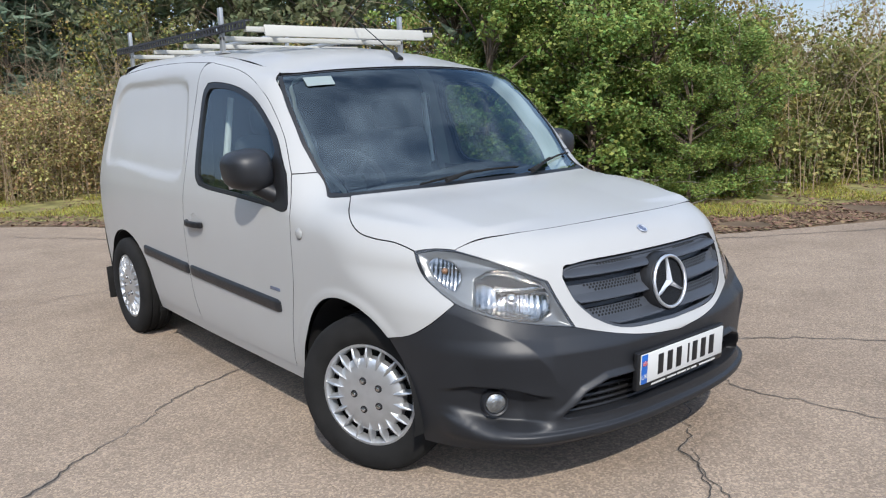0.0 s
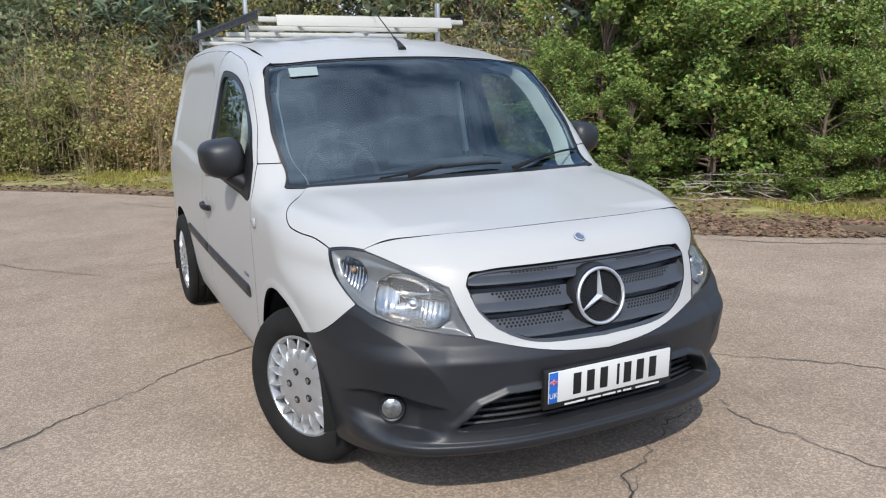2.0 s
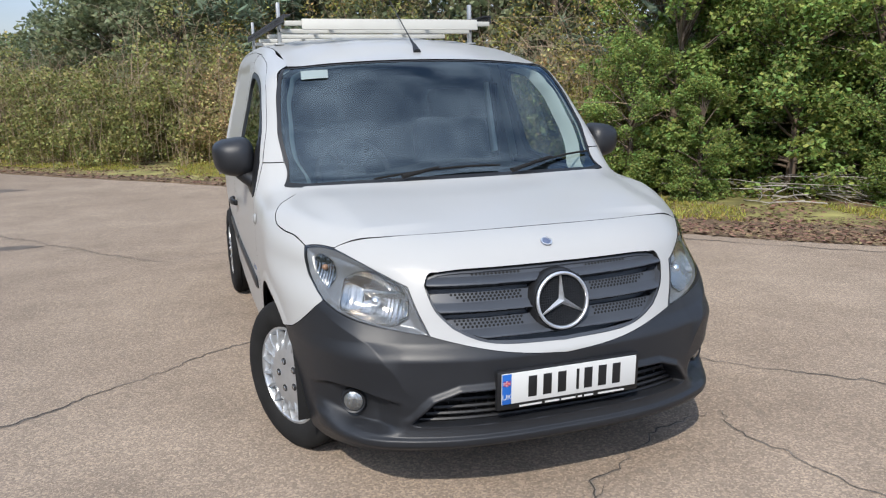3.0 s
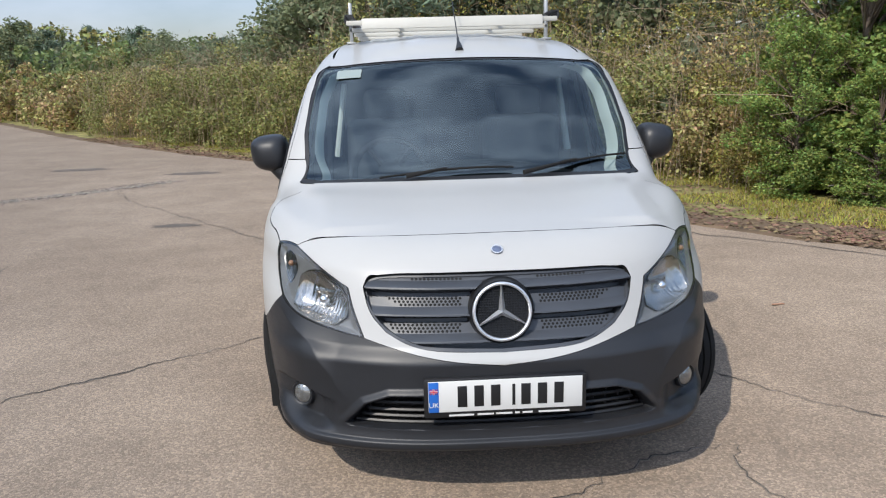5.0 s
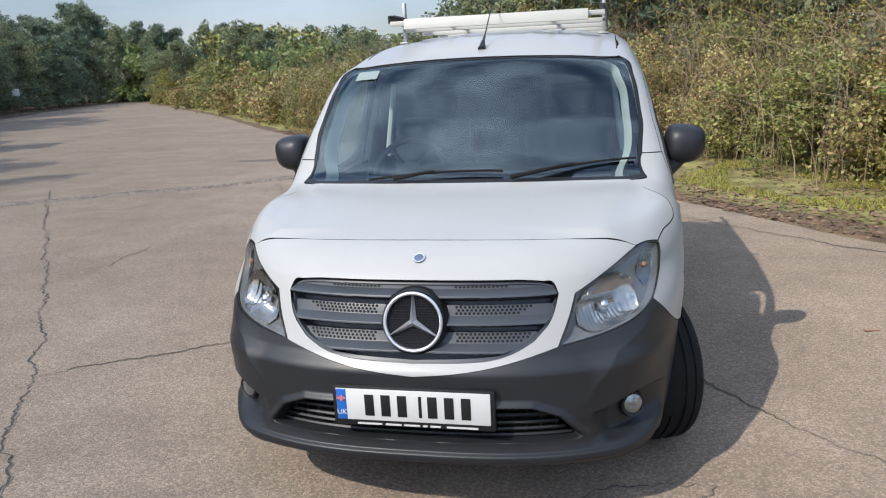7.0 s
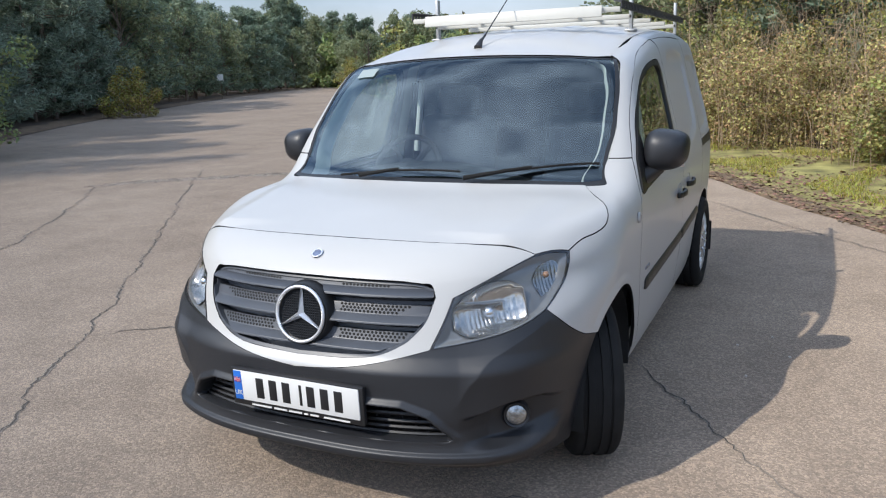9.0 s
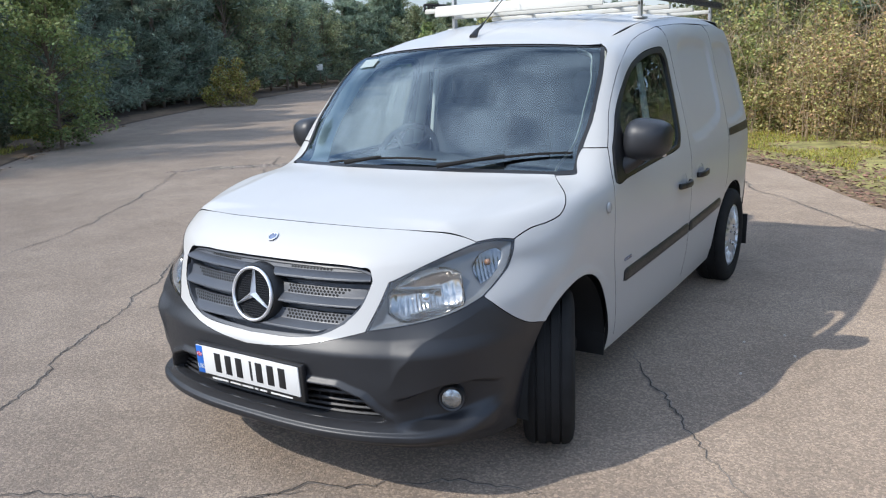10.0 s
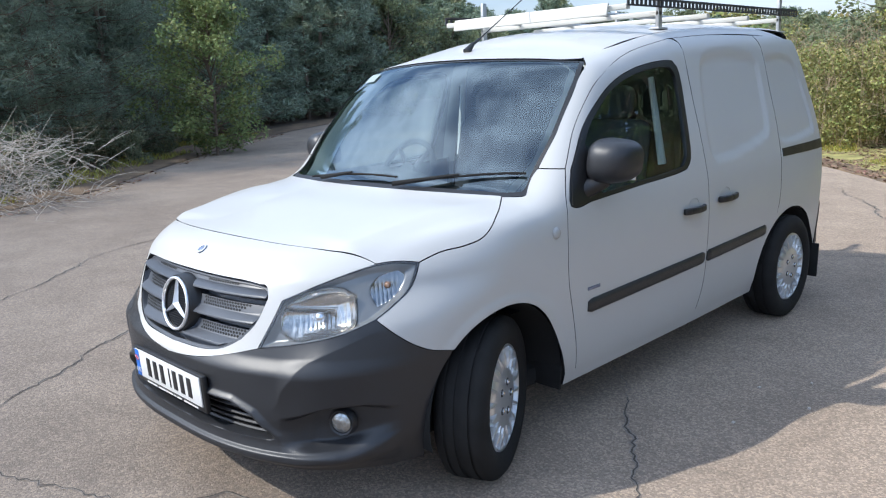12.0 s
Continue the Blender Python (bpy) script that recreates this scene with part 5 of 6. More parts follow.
PALE = leafy("pale_leaves", (0.225, 0.26, 0.14), island=0.8, back=0.4)
BARK = material("grey_brown_bark", (0.16, 0.12, 0.09), 0.9, vary=0.3, scale=8, grain=0.6, grain_scale=50)
CANE = material("dry_canes", (0.36, 0.27, 0.18), 0.85, vary=0.35, scale=6)
TWIG = material("bleached_twigs", (0.42, 0.38, 0.33), 0.85, vary=0.3, scale=6)

EDGE = [(14.0, -0.6), (9.0, 1.2), (6.7, 1.95), (4.8, 2.8), (3.4, 4.15), (1.85, 6.4), (0.0, 9.6), (-4.4, 14.4), (-9.6, 21.0), (-19, 34.9), (-35, 57), (-55, 84)]
FAR_SIDE = [(-56, 80), (-43, 52), (-29, 27), (-20, 13.5), (-13, 6.2), (-9.3, 2.6), (-8.0, -1.0), (-8.5, -6)]
outline = [tuple(v) for v in curve(EDGE, 60)] + [tuple(v) for v in curve(FAR_SIDE, 40)] + [(-9, -14), (16, -14)]
rng = np.random.default_rng(4)
bm = bmesh.new()
bmesh.ops.create_grid(bm, x_segments=40, y_segments=40, size=1500)
ground = part("ground", bm, SOIL)
ground.location.z = -0.04
tagged(ground, "brown soil with dry leaf litter under the scrub", "ground", kind="structure")
bm = bmesh.new()
f = bm.faces.new([bm.verts.new((x, y, 0)) for x, y in outline])
ex = bmesh.ops.extrude_face_region(bm, geom=[f])
bmesh.ops.translate(bm, vec=(0, 0, -0.06), verts=[v for v in ex["geom"] if isinstance(v, bmesh.types.BMVert)])
road = part("road", bm, TARMAC, smooth=False)
tagged(road, "worn pale grey-brown tarmac with cracks", "road", kind="structure")


def wander(line, step, spread):
    """A line with the small jags of a break in tarmac."""
    p = curve(line, max(int(sum(math.dist(a, b) for a, b in zip(line, line[1:])) / step), 3))
    d = np.gradient(p, axis=0)
    d /= np.linalg.norm(d, axis=1, keepdims=True)
    slow = np.convolve(rng.normal(size=len(p) + 12), np.ones(11) / 11, "same")[6:-6] * 2.4
    return p + np.stack([-d[:, 1], d[:, 0]], 1) * ((slow + 0.22 * rng.normal(size=len(p))) * spread)[:, None], d


def ribbon(name, line, width, mat, z, spread=0.018, step=0.035, ends=True, parent=None):
    p, d = wander(line, step, spread)
    n = len(p)
    w = width * (0.35 + 1.1 * rng.random(n)) * (np.minimum(1, np.minimum(np.arange(n), np.arange(n)[::-1]) / 6 + 0.1) if ends else 1)
    side = np.stack([-d[:, 1], d[:, 0]], 1)
    verts = []
    for k in range(n):
        verts += [(*(p[k] - side[k] * w[k] / 2), z), (*(p[k] + side[k] * w[k] / 2), z)]
    faces = [(2 * k, 2 * k + 2, 2 * k + 3, 2 * k + 1) for k in range(n - 1)]
    return mesh_object(name, verts, faces, mat, parent or road, smooth=False)


def crack(line, w):
    """A dark break with crumbled lips, thinning out and closing in places."""
    p, d = wander(line, 0.03, 0.030)
    n = len(p)
    side = np.stack([-d[:, 1], d[:, 0]], 1)
    slow = np.array([noise.noise((q[0] * 2.3, q[1] * 2.3, 5.0)) for q in p])
    ends = np.minimum(1, np.minimum(np.arange(n), np.arange(n)[::-1]) / 8 + 0.1)
    for name, k, mat, z, floor in (("crack", 1.0, CRACK, 0.0045, 0.05), ("crack_edge", 2.4, CRUMB, 0.0025, 0.4)):
        ww = w * k * np.clip(0.55 + 1.3 * slow + 0.5 * rng.random(n), floor, 2.0) * ends
        verts = []
        for i in range(n):
            verts += [(*(p[i] - side[i] * ww[i] / 2), z), (*(p[i] + side[i] * ww[i] / 2), z)]
        mesh_object(name, verts, [(2 * i, 2 * i + 2, 2 * i + 3, 2 * i + 1) for i in range(n - 1)], mat, road, smooth=False)


CRACKS = [
    ([(-0.5, 2.47), (-0.9, 2.27), (-1.2, 2.12), (-1.45, 1.92), (-1.71, 1.755), (-1.96, 1.58), (-2.2, 1.41), (-2.45, 1.16)], 0.014),
    ([(0.45, 2.30), (0.61, 2.09), (0.90, 1.72), (1.13, 1.45), (1.32, 1.20), (1.44, 1.04), (1.60, 0.84), (1.78, 0.65), (1.95, 0.45), (2.20, 0.14), (2.9, -0.6)], 0.014),
    ([(-0.9, -0.62), (-0.65, -0.45), (-0.42, -0.32), (-0.14, -0.19), (0.02, -0.06), (0.15, 0.10), (0.31, 0.20), (0.42, 0.31), (0.97, 0.47)], 0.013),
    ([(0.975, 0.49), (0.96, 0.35), (0.99, 0.20), (1.02, 0.04), (1.05, -0.20), (1.07, -0.42)], 0.013),
    ([(0.2, 0.08), (-0.02, -0.12), (-0.12, -0.5)], 0.010),
    ([(0.2, -1.9), (-0.8, -0.95), (-1.53, -0.19), (-1.71, 0.03), (-2.04, 0.52), (-2.45, 1.13), (-3.08, 2.0), (-4.19, 3.46), (-5.3, 4.85), (-6.41, 6.25), (-8.2, 8.6)], 0.022),
    ([(-2.6, -1.1), (-3.85, 0.48), (-4.32, 1.02), (-4.96, 1.66), (-5.3, 2.5), (-5.99, 3.51), (-6.62, 4.38), (-8.3, 6.38)], 0.024),
    ([(-1.4, 4.75), (-2.35, 5.98), (-3.0, 6.85), (-3.8, 7.87), (-4.6, 9.4)], 0.012),
    ([(-3.72, 3.6), (-3.77, 4.0), (-3.80, 4.6)], 0.010),
    ([(-0.9, 9.4), (0.0, 8.05), (0.4, 7.35), (1.0, 6.5), (1.65, 5.6), (2.3, 4.8), (3.05, 4.05), (4.3, 2.75), (6.2, 1.5)], 0.020),
    ([(1.75, 5.9), (1.25, 5.55), (0.9, 5.5), (0.2, 5.2)], 0.010),
    ([(-1.5, 4.9), (-0.4, 5.0), (0.5, 5.1)], 0.009),
    ([(-7.0, 12.8), (-5.5, 13.4), (-4.2, 13.9)], 0.016),
]
for line, w in CRACKS:
    crack(line, w * 0.46)
# the broken joint that crosses the road, full of grit
JOINT = [(-8.35, 6.35), (-7.95, 6.95), (-7.2, 7.45), (-6.6, 7.95), (-5.71, 8.45), (-5.11, 8.96), (-4.48, 9.64), (-3.9, 10.15)]
GRIT = material("pale_grit", (0.25, 0.215, 0.175), 0.95, vary=0.3, scale=40, grain=0.9, island=0.8)
ribbon("joint", JOINT, 0.30, CRUMB, 0.003, 0.05, 0.05)
ribbon("joint", JOINT, 0.045, CRACK, 0.0055, 0.09, 0.04)
ribbon("joint", [(x - 0.10, y + 0.12) for x, y in JOINT], 0.035, CRACK, 0.0052, 0.06, 0.05)
ribbon("joint", JOINT, 0.05, GRIT, 0.0062, 0.06, 0.03)
chips = np.random.default_rng(12)
verts, faces = [], []
joint_line = curve(JOINT, 400)
for k in range(900):
    x, y = joint_line[int(chips.integers(400))] + chips.normal(size=2) * 0.085
    r, a = chips.uniform(0.007, 0.030), chips.uniform(0, 2.1)
    b0 = len(verts)
    verts += [(x + r * math.cos(a + c * math.tau / 5), y + r * chips.uniform(0.6, 1.1) * math.sin(a + c * math.tau / 5), 0.002) for c in range(5)]
    verts += [(x + r * 0.1, y, 0.002 + r * chips.uniform(0.45, 0.9))]
    faces += [(b0 + c, b0 + (c + 1) % 5, b0 + 5) for c in range(5)]
tagged(mesh_object("loose_grit", verts, faces, GRIT, road, smooth=False), kind="stuff")


def blot(x, y, rx, ry, mat, z=0.003):
    n = 40
    verts = [(x, y, z)]
    for k in range(n):
        a = math.tau * k / n
        r = 1 + 0.35 * noise.noise((math.cos(a) * 1.7 + x, math.sin(a) * 1.7 + y, 3.0)) + 0.08 * rng.normal()
        verts.append((x + rx * r * math.cos(a), y + ry * r * math.sin(a), z))
    mesh_object("patch", verts, [(0, k + 1, (k + 1) % n + 1) for k in range(n)], mat, road, smooth=False)


for x, y, rx, ry in ((-6.3, 12.4, 0.5, 0.22), (-3.9, 11.2, 0.45, 0.2), (-9.6, 2.3, 1.1, 0.5), (-2.83, 6.1, 0.25, 0.11)):
    blot(x, y, rx, ry, DARK_PATCH)
bm = bmesh.new()
box(bm, (0.10, 0.018, 0.008), pose(2.10, 2.33, 0.008, 0, 4, 20), 0.003)
stick = part("stick", bm, material("rusty_scrap", (0.40, 0.22, 0.14), 0.7, vary=0.3))
tagged(stick, "small reddish-brown scrap lying on the tarmac", "litter")
for x, y in ((1.42, 2.55), (1.52, 2.25), (1.25, 2.35), (1.33, 1.9)):
    bm = bmesh.new()
    box(bm, (0.022, 0.012, 0.008), pose(x, y, 0.005, 10, 5, 70 * x), 0.003)
    tagged(part("pebble", bm, TWIG), "small pale chip of stone on the tarmac", "stone", group="chips on the tarmac")


def offset_line(line, n):
    """Points along a line with the unit vector to its right."""
    p = curve(line, n)
    d = np.gradient(p, axis=0)
    d /= np.linalg.norm(d, axis=1, keepdims=True)
    return p, np.stack([d[:, 1], -d[:, 0]], 1)


def verge(name, line, width, n, mat, label):
    p, r = offset_line(line, n)
    along_line = np.concatenate([[0], np.cumsum(np.linalg.norm(np.diff(p, axis=0), axis=1))])
    cols = 14
    verts, faces = [], []
    for k in range(n):
        reach = width(along_line[k]) if callable(width) else width
        for c in range(cols):
            t = c / (cols - 1)
            x, y = p[k] + r[k] * (t * reach * (1 + 0.4 * noise.noise((p[k][0] * 0.8, p[k][1] * 0.8, 9.0))) - 0.10 + 0.10 * noise.noise((p[k][0] * 1.3, p[k][1] * 1.3, c * 0.2)))
            u = min(t * reach / 3.4, 1.0)
            h = 0.012 + 0.05 * u + 0.05 * u * noise.noise((x * 1.1, y * 1.1, 0.0)) + 0.02 * noise.noise((x * 5, y * 5, 2.0)) * u
            verts.append((x, y, h if c else -0.01))
    for k in range(n - 1):
        for c in range(cols - 1):
            i = k * cols + c
            faces.append((i, i + 1, i + cols + 1, i + cols))
    return tagged(mesh_object(name, verts, faces, mat), label, "verge", kind="structure")


NEAR_EDGE = EDGE[:9]
verge("verge", [(a, b) for a, b in EDGE], 3.4, 260, MOSS, "mossy yellow-green verge with dry litter")
verge("dirt_strip", EDGE, lambda d: 0.36 + 0.46 * float(smooth(14.5, 10.5, d)), 260, LITTERED, "strip of dark soil along the tarmac").location.z = 0.005
verge("verge_far_side", FAR_SIDE, 9.0, 120, SOIL, "brown soil and dry litter under the trees")
verge("grass_far_side", [(a * 1.0 - 0.5, b + 0.3) for a, b in FAR_SIDE], 1.3, 120, LITTERED, "dark litter and thin grass beside the road").location.z = 0.02


def scatter(name, line, count, near, far, size, mat, label, tall, kind="grass"):
    """Short blades or dead leaves strewn beside a line."""
    p, r = offset_line(line, 600)
    k = rng.integers(0, 600, count)
    o = near + (far - near) * rng.random(count) ** (1.0 if tall else 1.6)
    pos = p[k] + r[k] * o[:, None] + rng.normal(size=(count, 2)) * 0.03
    keep = np.array([noise.noise((x * 0.9, y * 0.9, 7.0)) > (-0.02 if tall else -0.4) for x, y in pos])
    pos = pos[keep]
    n = len(pos)
    z = 0.02 + 0.05 * np.clip(o[keep] / 3.4, 0, 1)
    a = rng.uniform(0, math.tau, n)
    s = size * (0.5 + rng.random(n))
    base = np.stack([pos[:, 0], pos[:, 1], z], 1)
    w = np.stack([np.cos(a), np.sin(a), 0 * a], 1)
    if tall:
        lean = np.stack([rng.normal(size=n) * 0.35, rng.normal(size=n) * 0.35, np.ones(n)], 1) * s[:, None]
        v = np.stack([base - w * 0.006, base + w * 0.006, base + lean * 0.6 + w * 0.004, base + lean * np.array([1.25, 1.25, 1.0])], 1)
    else:
        u = np.stack([-np.sin(a), np.cos(a), rng.normal(size=n) * 0.4], 1)
        v = np.stack([base - w * s[:, None] * 0.5, base + u * s[:, None] * 0.3, base + w * s[:, None] * 0.5 + np.array([0, 0, 0.006]), base - u * s[:, None] * 0.3], 1)
    me = quads(name, v)
    me.materials.append(mat)
    return tagged(new(name, me), label, kind, kind="stuff")


def quads(name, v):
    """A mesh of loose folded leaves, four corners each."""
    n = len(v)
    me = bpy.data.meshes.new(name)
    me.vertices.add(n * 4)
    me.vertices.foreach_set("co", v.reshape(-1))
    me.loops.add(n * 6)
    i = np.arange(n)[:, None] * 4
    me.loops.foreach_set("vertex_index", (i + np.array([0, 1, 2, 0, 2, 3])).reshape(-1).astype(np.int32))
    me.polygons.add(n * 2)
    me.polygons.foreach_set("loop_start", np.arange(0, n * 6, 3, dtype=np.int32))
    me.update(calc_edges=True)
    return me


scatter("grass", NEAR_EDGE, 80000, 0.62, 2.9, 0.038, GRASS, "short yellow-green grass and moss on the verge", True)
scatter("leaf_litter", NEAR_EDGE, 30000, -0.06, 2.6, 0.05, LITTER, "dry brown fallen leaves along the tarmac edge", False, "leaves")
scatter("grass", FAR_SIDE[3:], 16000, 0.5, 2.2, 0.10, GRASS, "thin yellowed grass beside the trees", True)
scatter("leaf_litter", EDGE[1:5], 11000, 0.0, 0.95, 0.045, LITTER, "dry brown fallen leaves on the soil strip", False, "leaves")
scatter("leaf_litter", FAR_SIDE[3:], 4000, -0.3, 2.2, 0.05, LITTER, "dry brown fallen leaves under the trees", False, "leaves")


# ---- scrub and trees ----
def leaves(name, centres, radii, count, size, mat, parent, droop=0.3, long=1.6, shell=0.45, wide=0.32, out=0.0):
    """Many small folded leaves in clumps."""
    c, r = np.array(centres, float), np.array(radii, float)
    k = rng.choice(len(c), count, p=(r**2) / (r**2).sum())
    d = rng.normal(size=(count, 3))
    d /= np.linalg.norm(d, axis=1, keepdims=True)
    pos = c[k] + d * (r[k] * (shell + (1 - shell) * rng.random(count)) ** 0.8)[:, None] * np.array([1, 1, 0.85])
    ok = pos[:, 2] > 0.02
    pos, d = pos[ok], d[ok]
    n = len(pos)
    a = rng.normal(size=(n, 3))
    a[:, 2] = a[:, 2] * 0.6 - droop
    a += out * d
    a /= np.linalg.norm(a, axis=1, keepdims=True)
    b = np.cross(a, d + 0.7 * rng.normal(size=(n, 3)))
    b /= np.linalg.norm(b, axis=1, keepdims=True)
    up = np.cross(a, b)
    s = size * (0.6 + 0.8 * rng.random(n))[:, None]
    v = np.stack([pos - a * s * 0.5 * long / 1.6, pos + b * s * wide + up * s * 0.08, pos + a * s * 0.5 * long / 1.6, pos - b * s * wide + up * s * 0.08], 1)
    me = quads(name, v)
    me.materials.append(mat)
    ob = new(name, me)
    ob.parent = parent
    return ob


def canes(count, spread, height, mat, parent, r=0.006, wild=1.0):
    verts, faces = [], []
    for _ in range(count):
        x, y = rng.uniform(-spread[0], spread[0]), rng.uniform(-spread[1], spread[1])
        h, lean, a = height * rng.uniform(0.35, 1.12), rng.uniform(0.1, 0.75) * wild, rng.uniform(0, math.tau)
        bend, fall = rng.normal() * 0.9, rng.uniform(0.55, 1.25)
        pts = [(x + lean * t * math.cos(a + bend * t) * (0.4 + t), y + lean * t * math.sin(a + bend * t) * (0.4 + t), h * (t * (0.9 + 0.8 * fall) - 0.8 * fall * t * t)) for t in np.linspace(0, 1.15, 7)]
        k = r * rng.uniform(0.5, 1.3)
        tube(verts, faces, pts, [k * (1.3 - 0.9 * t) for t in np.linspace(0, 1, 7)], 3)
    return mesh_object("cane_tangle", verts, faces, mat, parent)


def bramble(w, d, h, count, size, mat, cane_count, label, cane_r=0.006):
    ob = new("bramble_bush")
    cs, rs = [], []
    for _ in range(64):
        x, y = rng.uniform(-w, w) * 0.85, rng.uniform(-d, d) * 0.8
        top = h * (1 - 0.45 * (abs(x) / w) ** 2 - 0.3 * (abs(y) / d) ** 2) * rng.uniform(0.7, 1.1)
        cs.append((x, y, rng.uniform(0.08, 0.92) * top))
        rs.append(rng.uniform(0.12, 0.40) * h / 2.4)
    leaves("foliage", cs, rs, count, size, mat, ob)
    canes(cane_count, (w * 0.9, d * 0.9), h * (1.08 if cane_r < 0.009 else 0.72), CANE, ob, cane_r, 1.15 if mat is YELLOWISH else 1.0)
    return tagged(ob, label, "bush")


def broadleaf(h, spread, count, size, mat, crown_from, label, limbs=34, thick=1.0, clump=1.0):
    ob = new("tree")
    verts, faces = [], []
    tube(verts, faces, [(0, 0, 0), (0.05, 0.02, h * 0.3), (-0.04, 0.06, h * 0.6), (0.02, 0, h * 0.92)], [0.07 * h / 5 * thick, 0.055 * h / 5 * thick, 0.035 * h / 5 * thick, 0.010], 7)
    cs, rs = [], []
    for _ in range(limbs):
        z = h * rng.uniform(crown_from, 0.97)
        reach = spread * max(1 - ((z / h - 0.45) / 0.62) ** 2, 0.15) * rng.uniform(0.3, 1.0)
        a = rng.uniform(0, math.tau)
        tip = (reach * math.cos(a), reach * math.sin(a), z)
        tube(verts, faces, [(0, 0, z * 0.7), (tip[0] * 0.5, tip[1] * 0.5, z * 0.87), tip], [0.024 * h / 5 * thick, 0.014 * h / 5 * thick, 0.004], 4)
        for f in (0.6, 1.0):
            cs.append((tip[0] * f, tip[1] * f, z * (0.9 + 0.1 * f)))
            rs.append(rng.uniform(0.15, 0.36) * h / 5 * (1.4 if size > 0.1 else 1.0) * clump)
    mesh_object("trunk", verts, faces, BARK, ob)
    leaves("crown", cs, rs, count, size, mat, ob)
    return tagged(ob, label, "tree")


def conifer(h, spread, count, size, mat, label, wide=0.2):
    ob = new("tree")
    verts, faces = [], []
    tube(verts, faces, [(0, 0, 0), (0.1, 0, h * 0.5), (0, 0.05, h * 0.98)], [0.13 * h / 8, 0.09 * h / 8, 0.02], 7)
    cs, rs = [], []
    for k in range(80):
        z = h * (0.03 + 0.95 * (k + rng.random()) / 80)
        reach = spread * (1 - z / h) ** 0.55 * rng.uniform(0.45, 1.15) + 0.1
        a = rng.uniform(0, math.tau)
        tip = (reach * math.cos(a), reach * math.sin(a), z + 0.18 * reach)
        tube(verts, faces, [(0, 0, z), (tip[0] * 0.6, tip[1] * 0.6, z + 0.02), tip], [0.02, 0.014, 0.006], 3)
        for f in (0.4, 0.7, 1.0):
            cs.append((tip[0] * f, tip[1] * f, z + 0.18 * reach * f)), rs.append(rng.uniform(0.22, 0.48) * h / 8)
    mesh_object("trunk", verts, faces, BARK, ob)
    leaves("crown", cs, rs, count, size, mat, ob, droop=-0.1, long=2.6, wide=wide, out=0.9)
    return tagged(ob, label, "tree")


L_BROWN, L_GREEN, L_YELLOW = "tangled bramble bush with browning leaves and dry canes", "dense green bramble and scrub bush", "yellow-green shrub with thin bare twigs"
NEAR_BROWN = [bramble(1.3, 1.0, h, 11500, 0.050, BROWNISH, 95, L_BROWN, 0.0038) for h in (2.1, 2.5)]
NEAR_GREEN = [bramble(1.3, 1.0, h, 10500, 0.055, GREENISH, 70, L_GREEN, 0.004) for h in (2.0, 2.5)]
NEAR_YELLOW = [bramble(1.2, 1.0, h, 10500, 0.046, YELLOWISH, 90, L_YELLOW, 0.0036) for h in (2.3, 2.8)]
FAR_BUSH = [bramble(1.6, 1.3, h, 3600, 0.13, m, 20, l, 0.01) for h, m, l in ((2.6, GREENISH, L_GREEN), (2.2, BROWNISH, L_BROWN), (2.9, GREENISH, L_GREEN))]
NEAR_TREE = [broadleaf(h, h * 0.33, 26000, 0.068, BROAD, 0.03, "broadleaf tree with dense glossy green leaves", 84) for h in (4.3, 5.0)]
PALE_TREE = [broadleaf(h, h * 0.30, 5000, 0.075, PALE, 0.25, "slender pale-leaved birch with an open crown", 30, 0.6) for h in (5.5, 6.5)]
FAR_TREE = [broadleaf(h, h * 0.42, 5600, 0.13, PALE, 0.1, "green broadleaf tree in the distance", 34) for h in (4.6, 5.4)]
NEAR_PINES = [conifer(h, h * 0.33, 36000, 0.065, PINE, "dark green conifer beside the road", 0.10) for h in (7.0, 8.5)]
PINES = [conifer(h, h * 0.33, 10500, 0.19, PINE, "dark green conifer further back beside the road", 0.14) for h in (7.0, 8.5)]
FAR_PINES = [conifer(h, h * 0.40, 4200, 0.22, FAR_PINE, "dark conifer in the distance", 0.15) for h in (5.2, 6.0)]
SAPLING = [broadleaf(3.6, 1.45, 15000, 0.065, HAZEL, 0.05, "young light-green tree in front of the conifers", 90, 0.6, 1.25)]
UNDER = [bramble(1.0, 0.8, h, 5200, 0.055, SHADY, 30, "low dark undergrowth behind and beneath the trees", 0.0035) for h in (0.9, 1.3)]
FAR_WOOD = [bramble(1.9, 1.4, h, 4200, 0.15, m, 6, "low leafy tree in the distant woodland edge", 0.012) for h, m in ((2.6, SHADY), (3.0, GREENISH), (2.4, HAZEL))]
WILLOW = [bramble(1.6, 1.3, 3.0, 7000, 0.10, YELLOWISH, 30, "rounded yellow-green willow bush", 0.01)]


def along(line, step, off, jitter, start, stop):
    """Places beside a stretch of a line, off metres to its right."""
    p = curve(line, 500)
    d = np.concatenate([[0], np.cumsum(np.linalg.norm(np.diff(p, axis=0), axis=1))])
    s = start
    while s < min(stop, d[-1]):
        x, y = np.interp(s, d, p[:, 0]), np.interp(s, d, p[:, 1])
        x2, y2 = np.interp(s + 0.1, d, p[:, 0]), np.interp(s + 0.1, d, p[:, 1])
        t = math.atan2(y2 - y, x2 - x)
        yield s, x + off * math.sin(t) + rng.normal() * jitter, y - off * math.cos(t) + rng.normal() * jitter
        s += step


used = set()


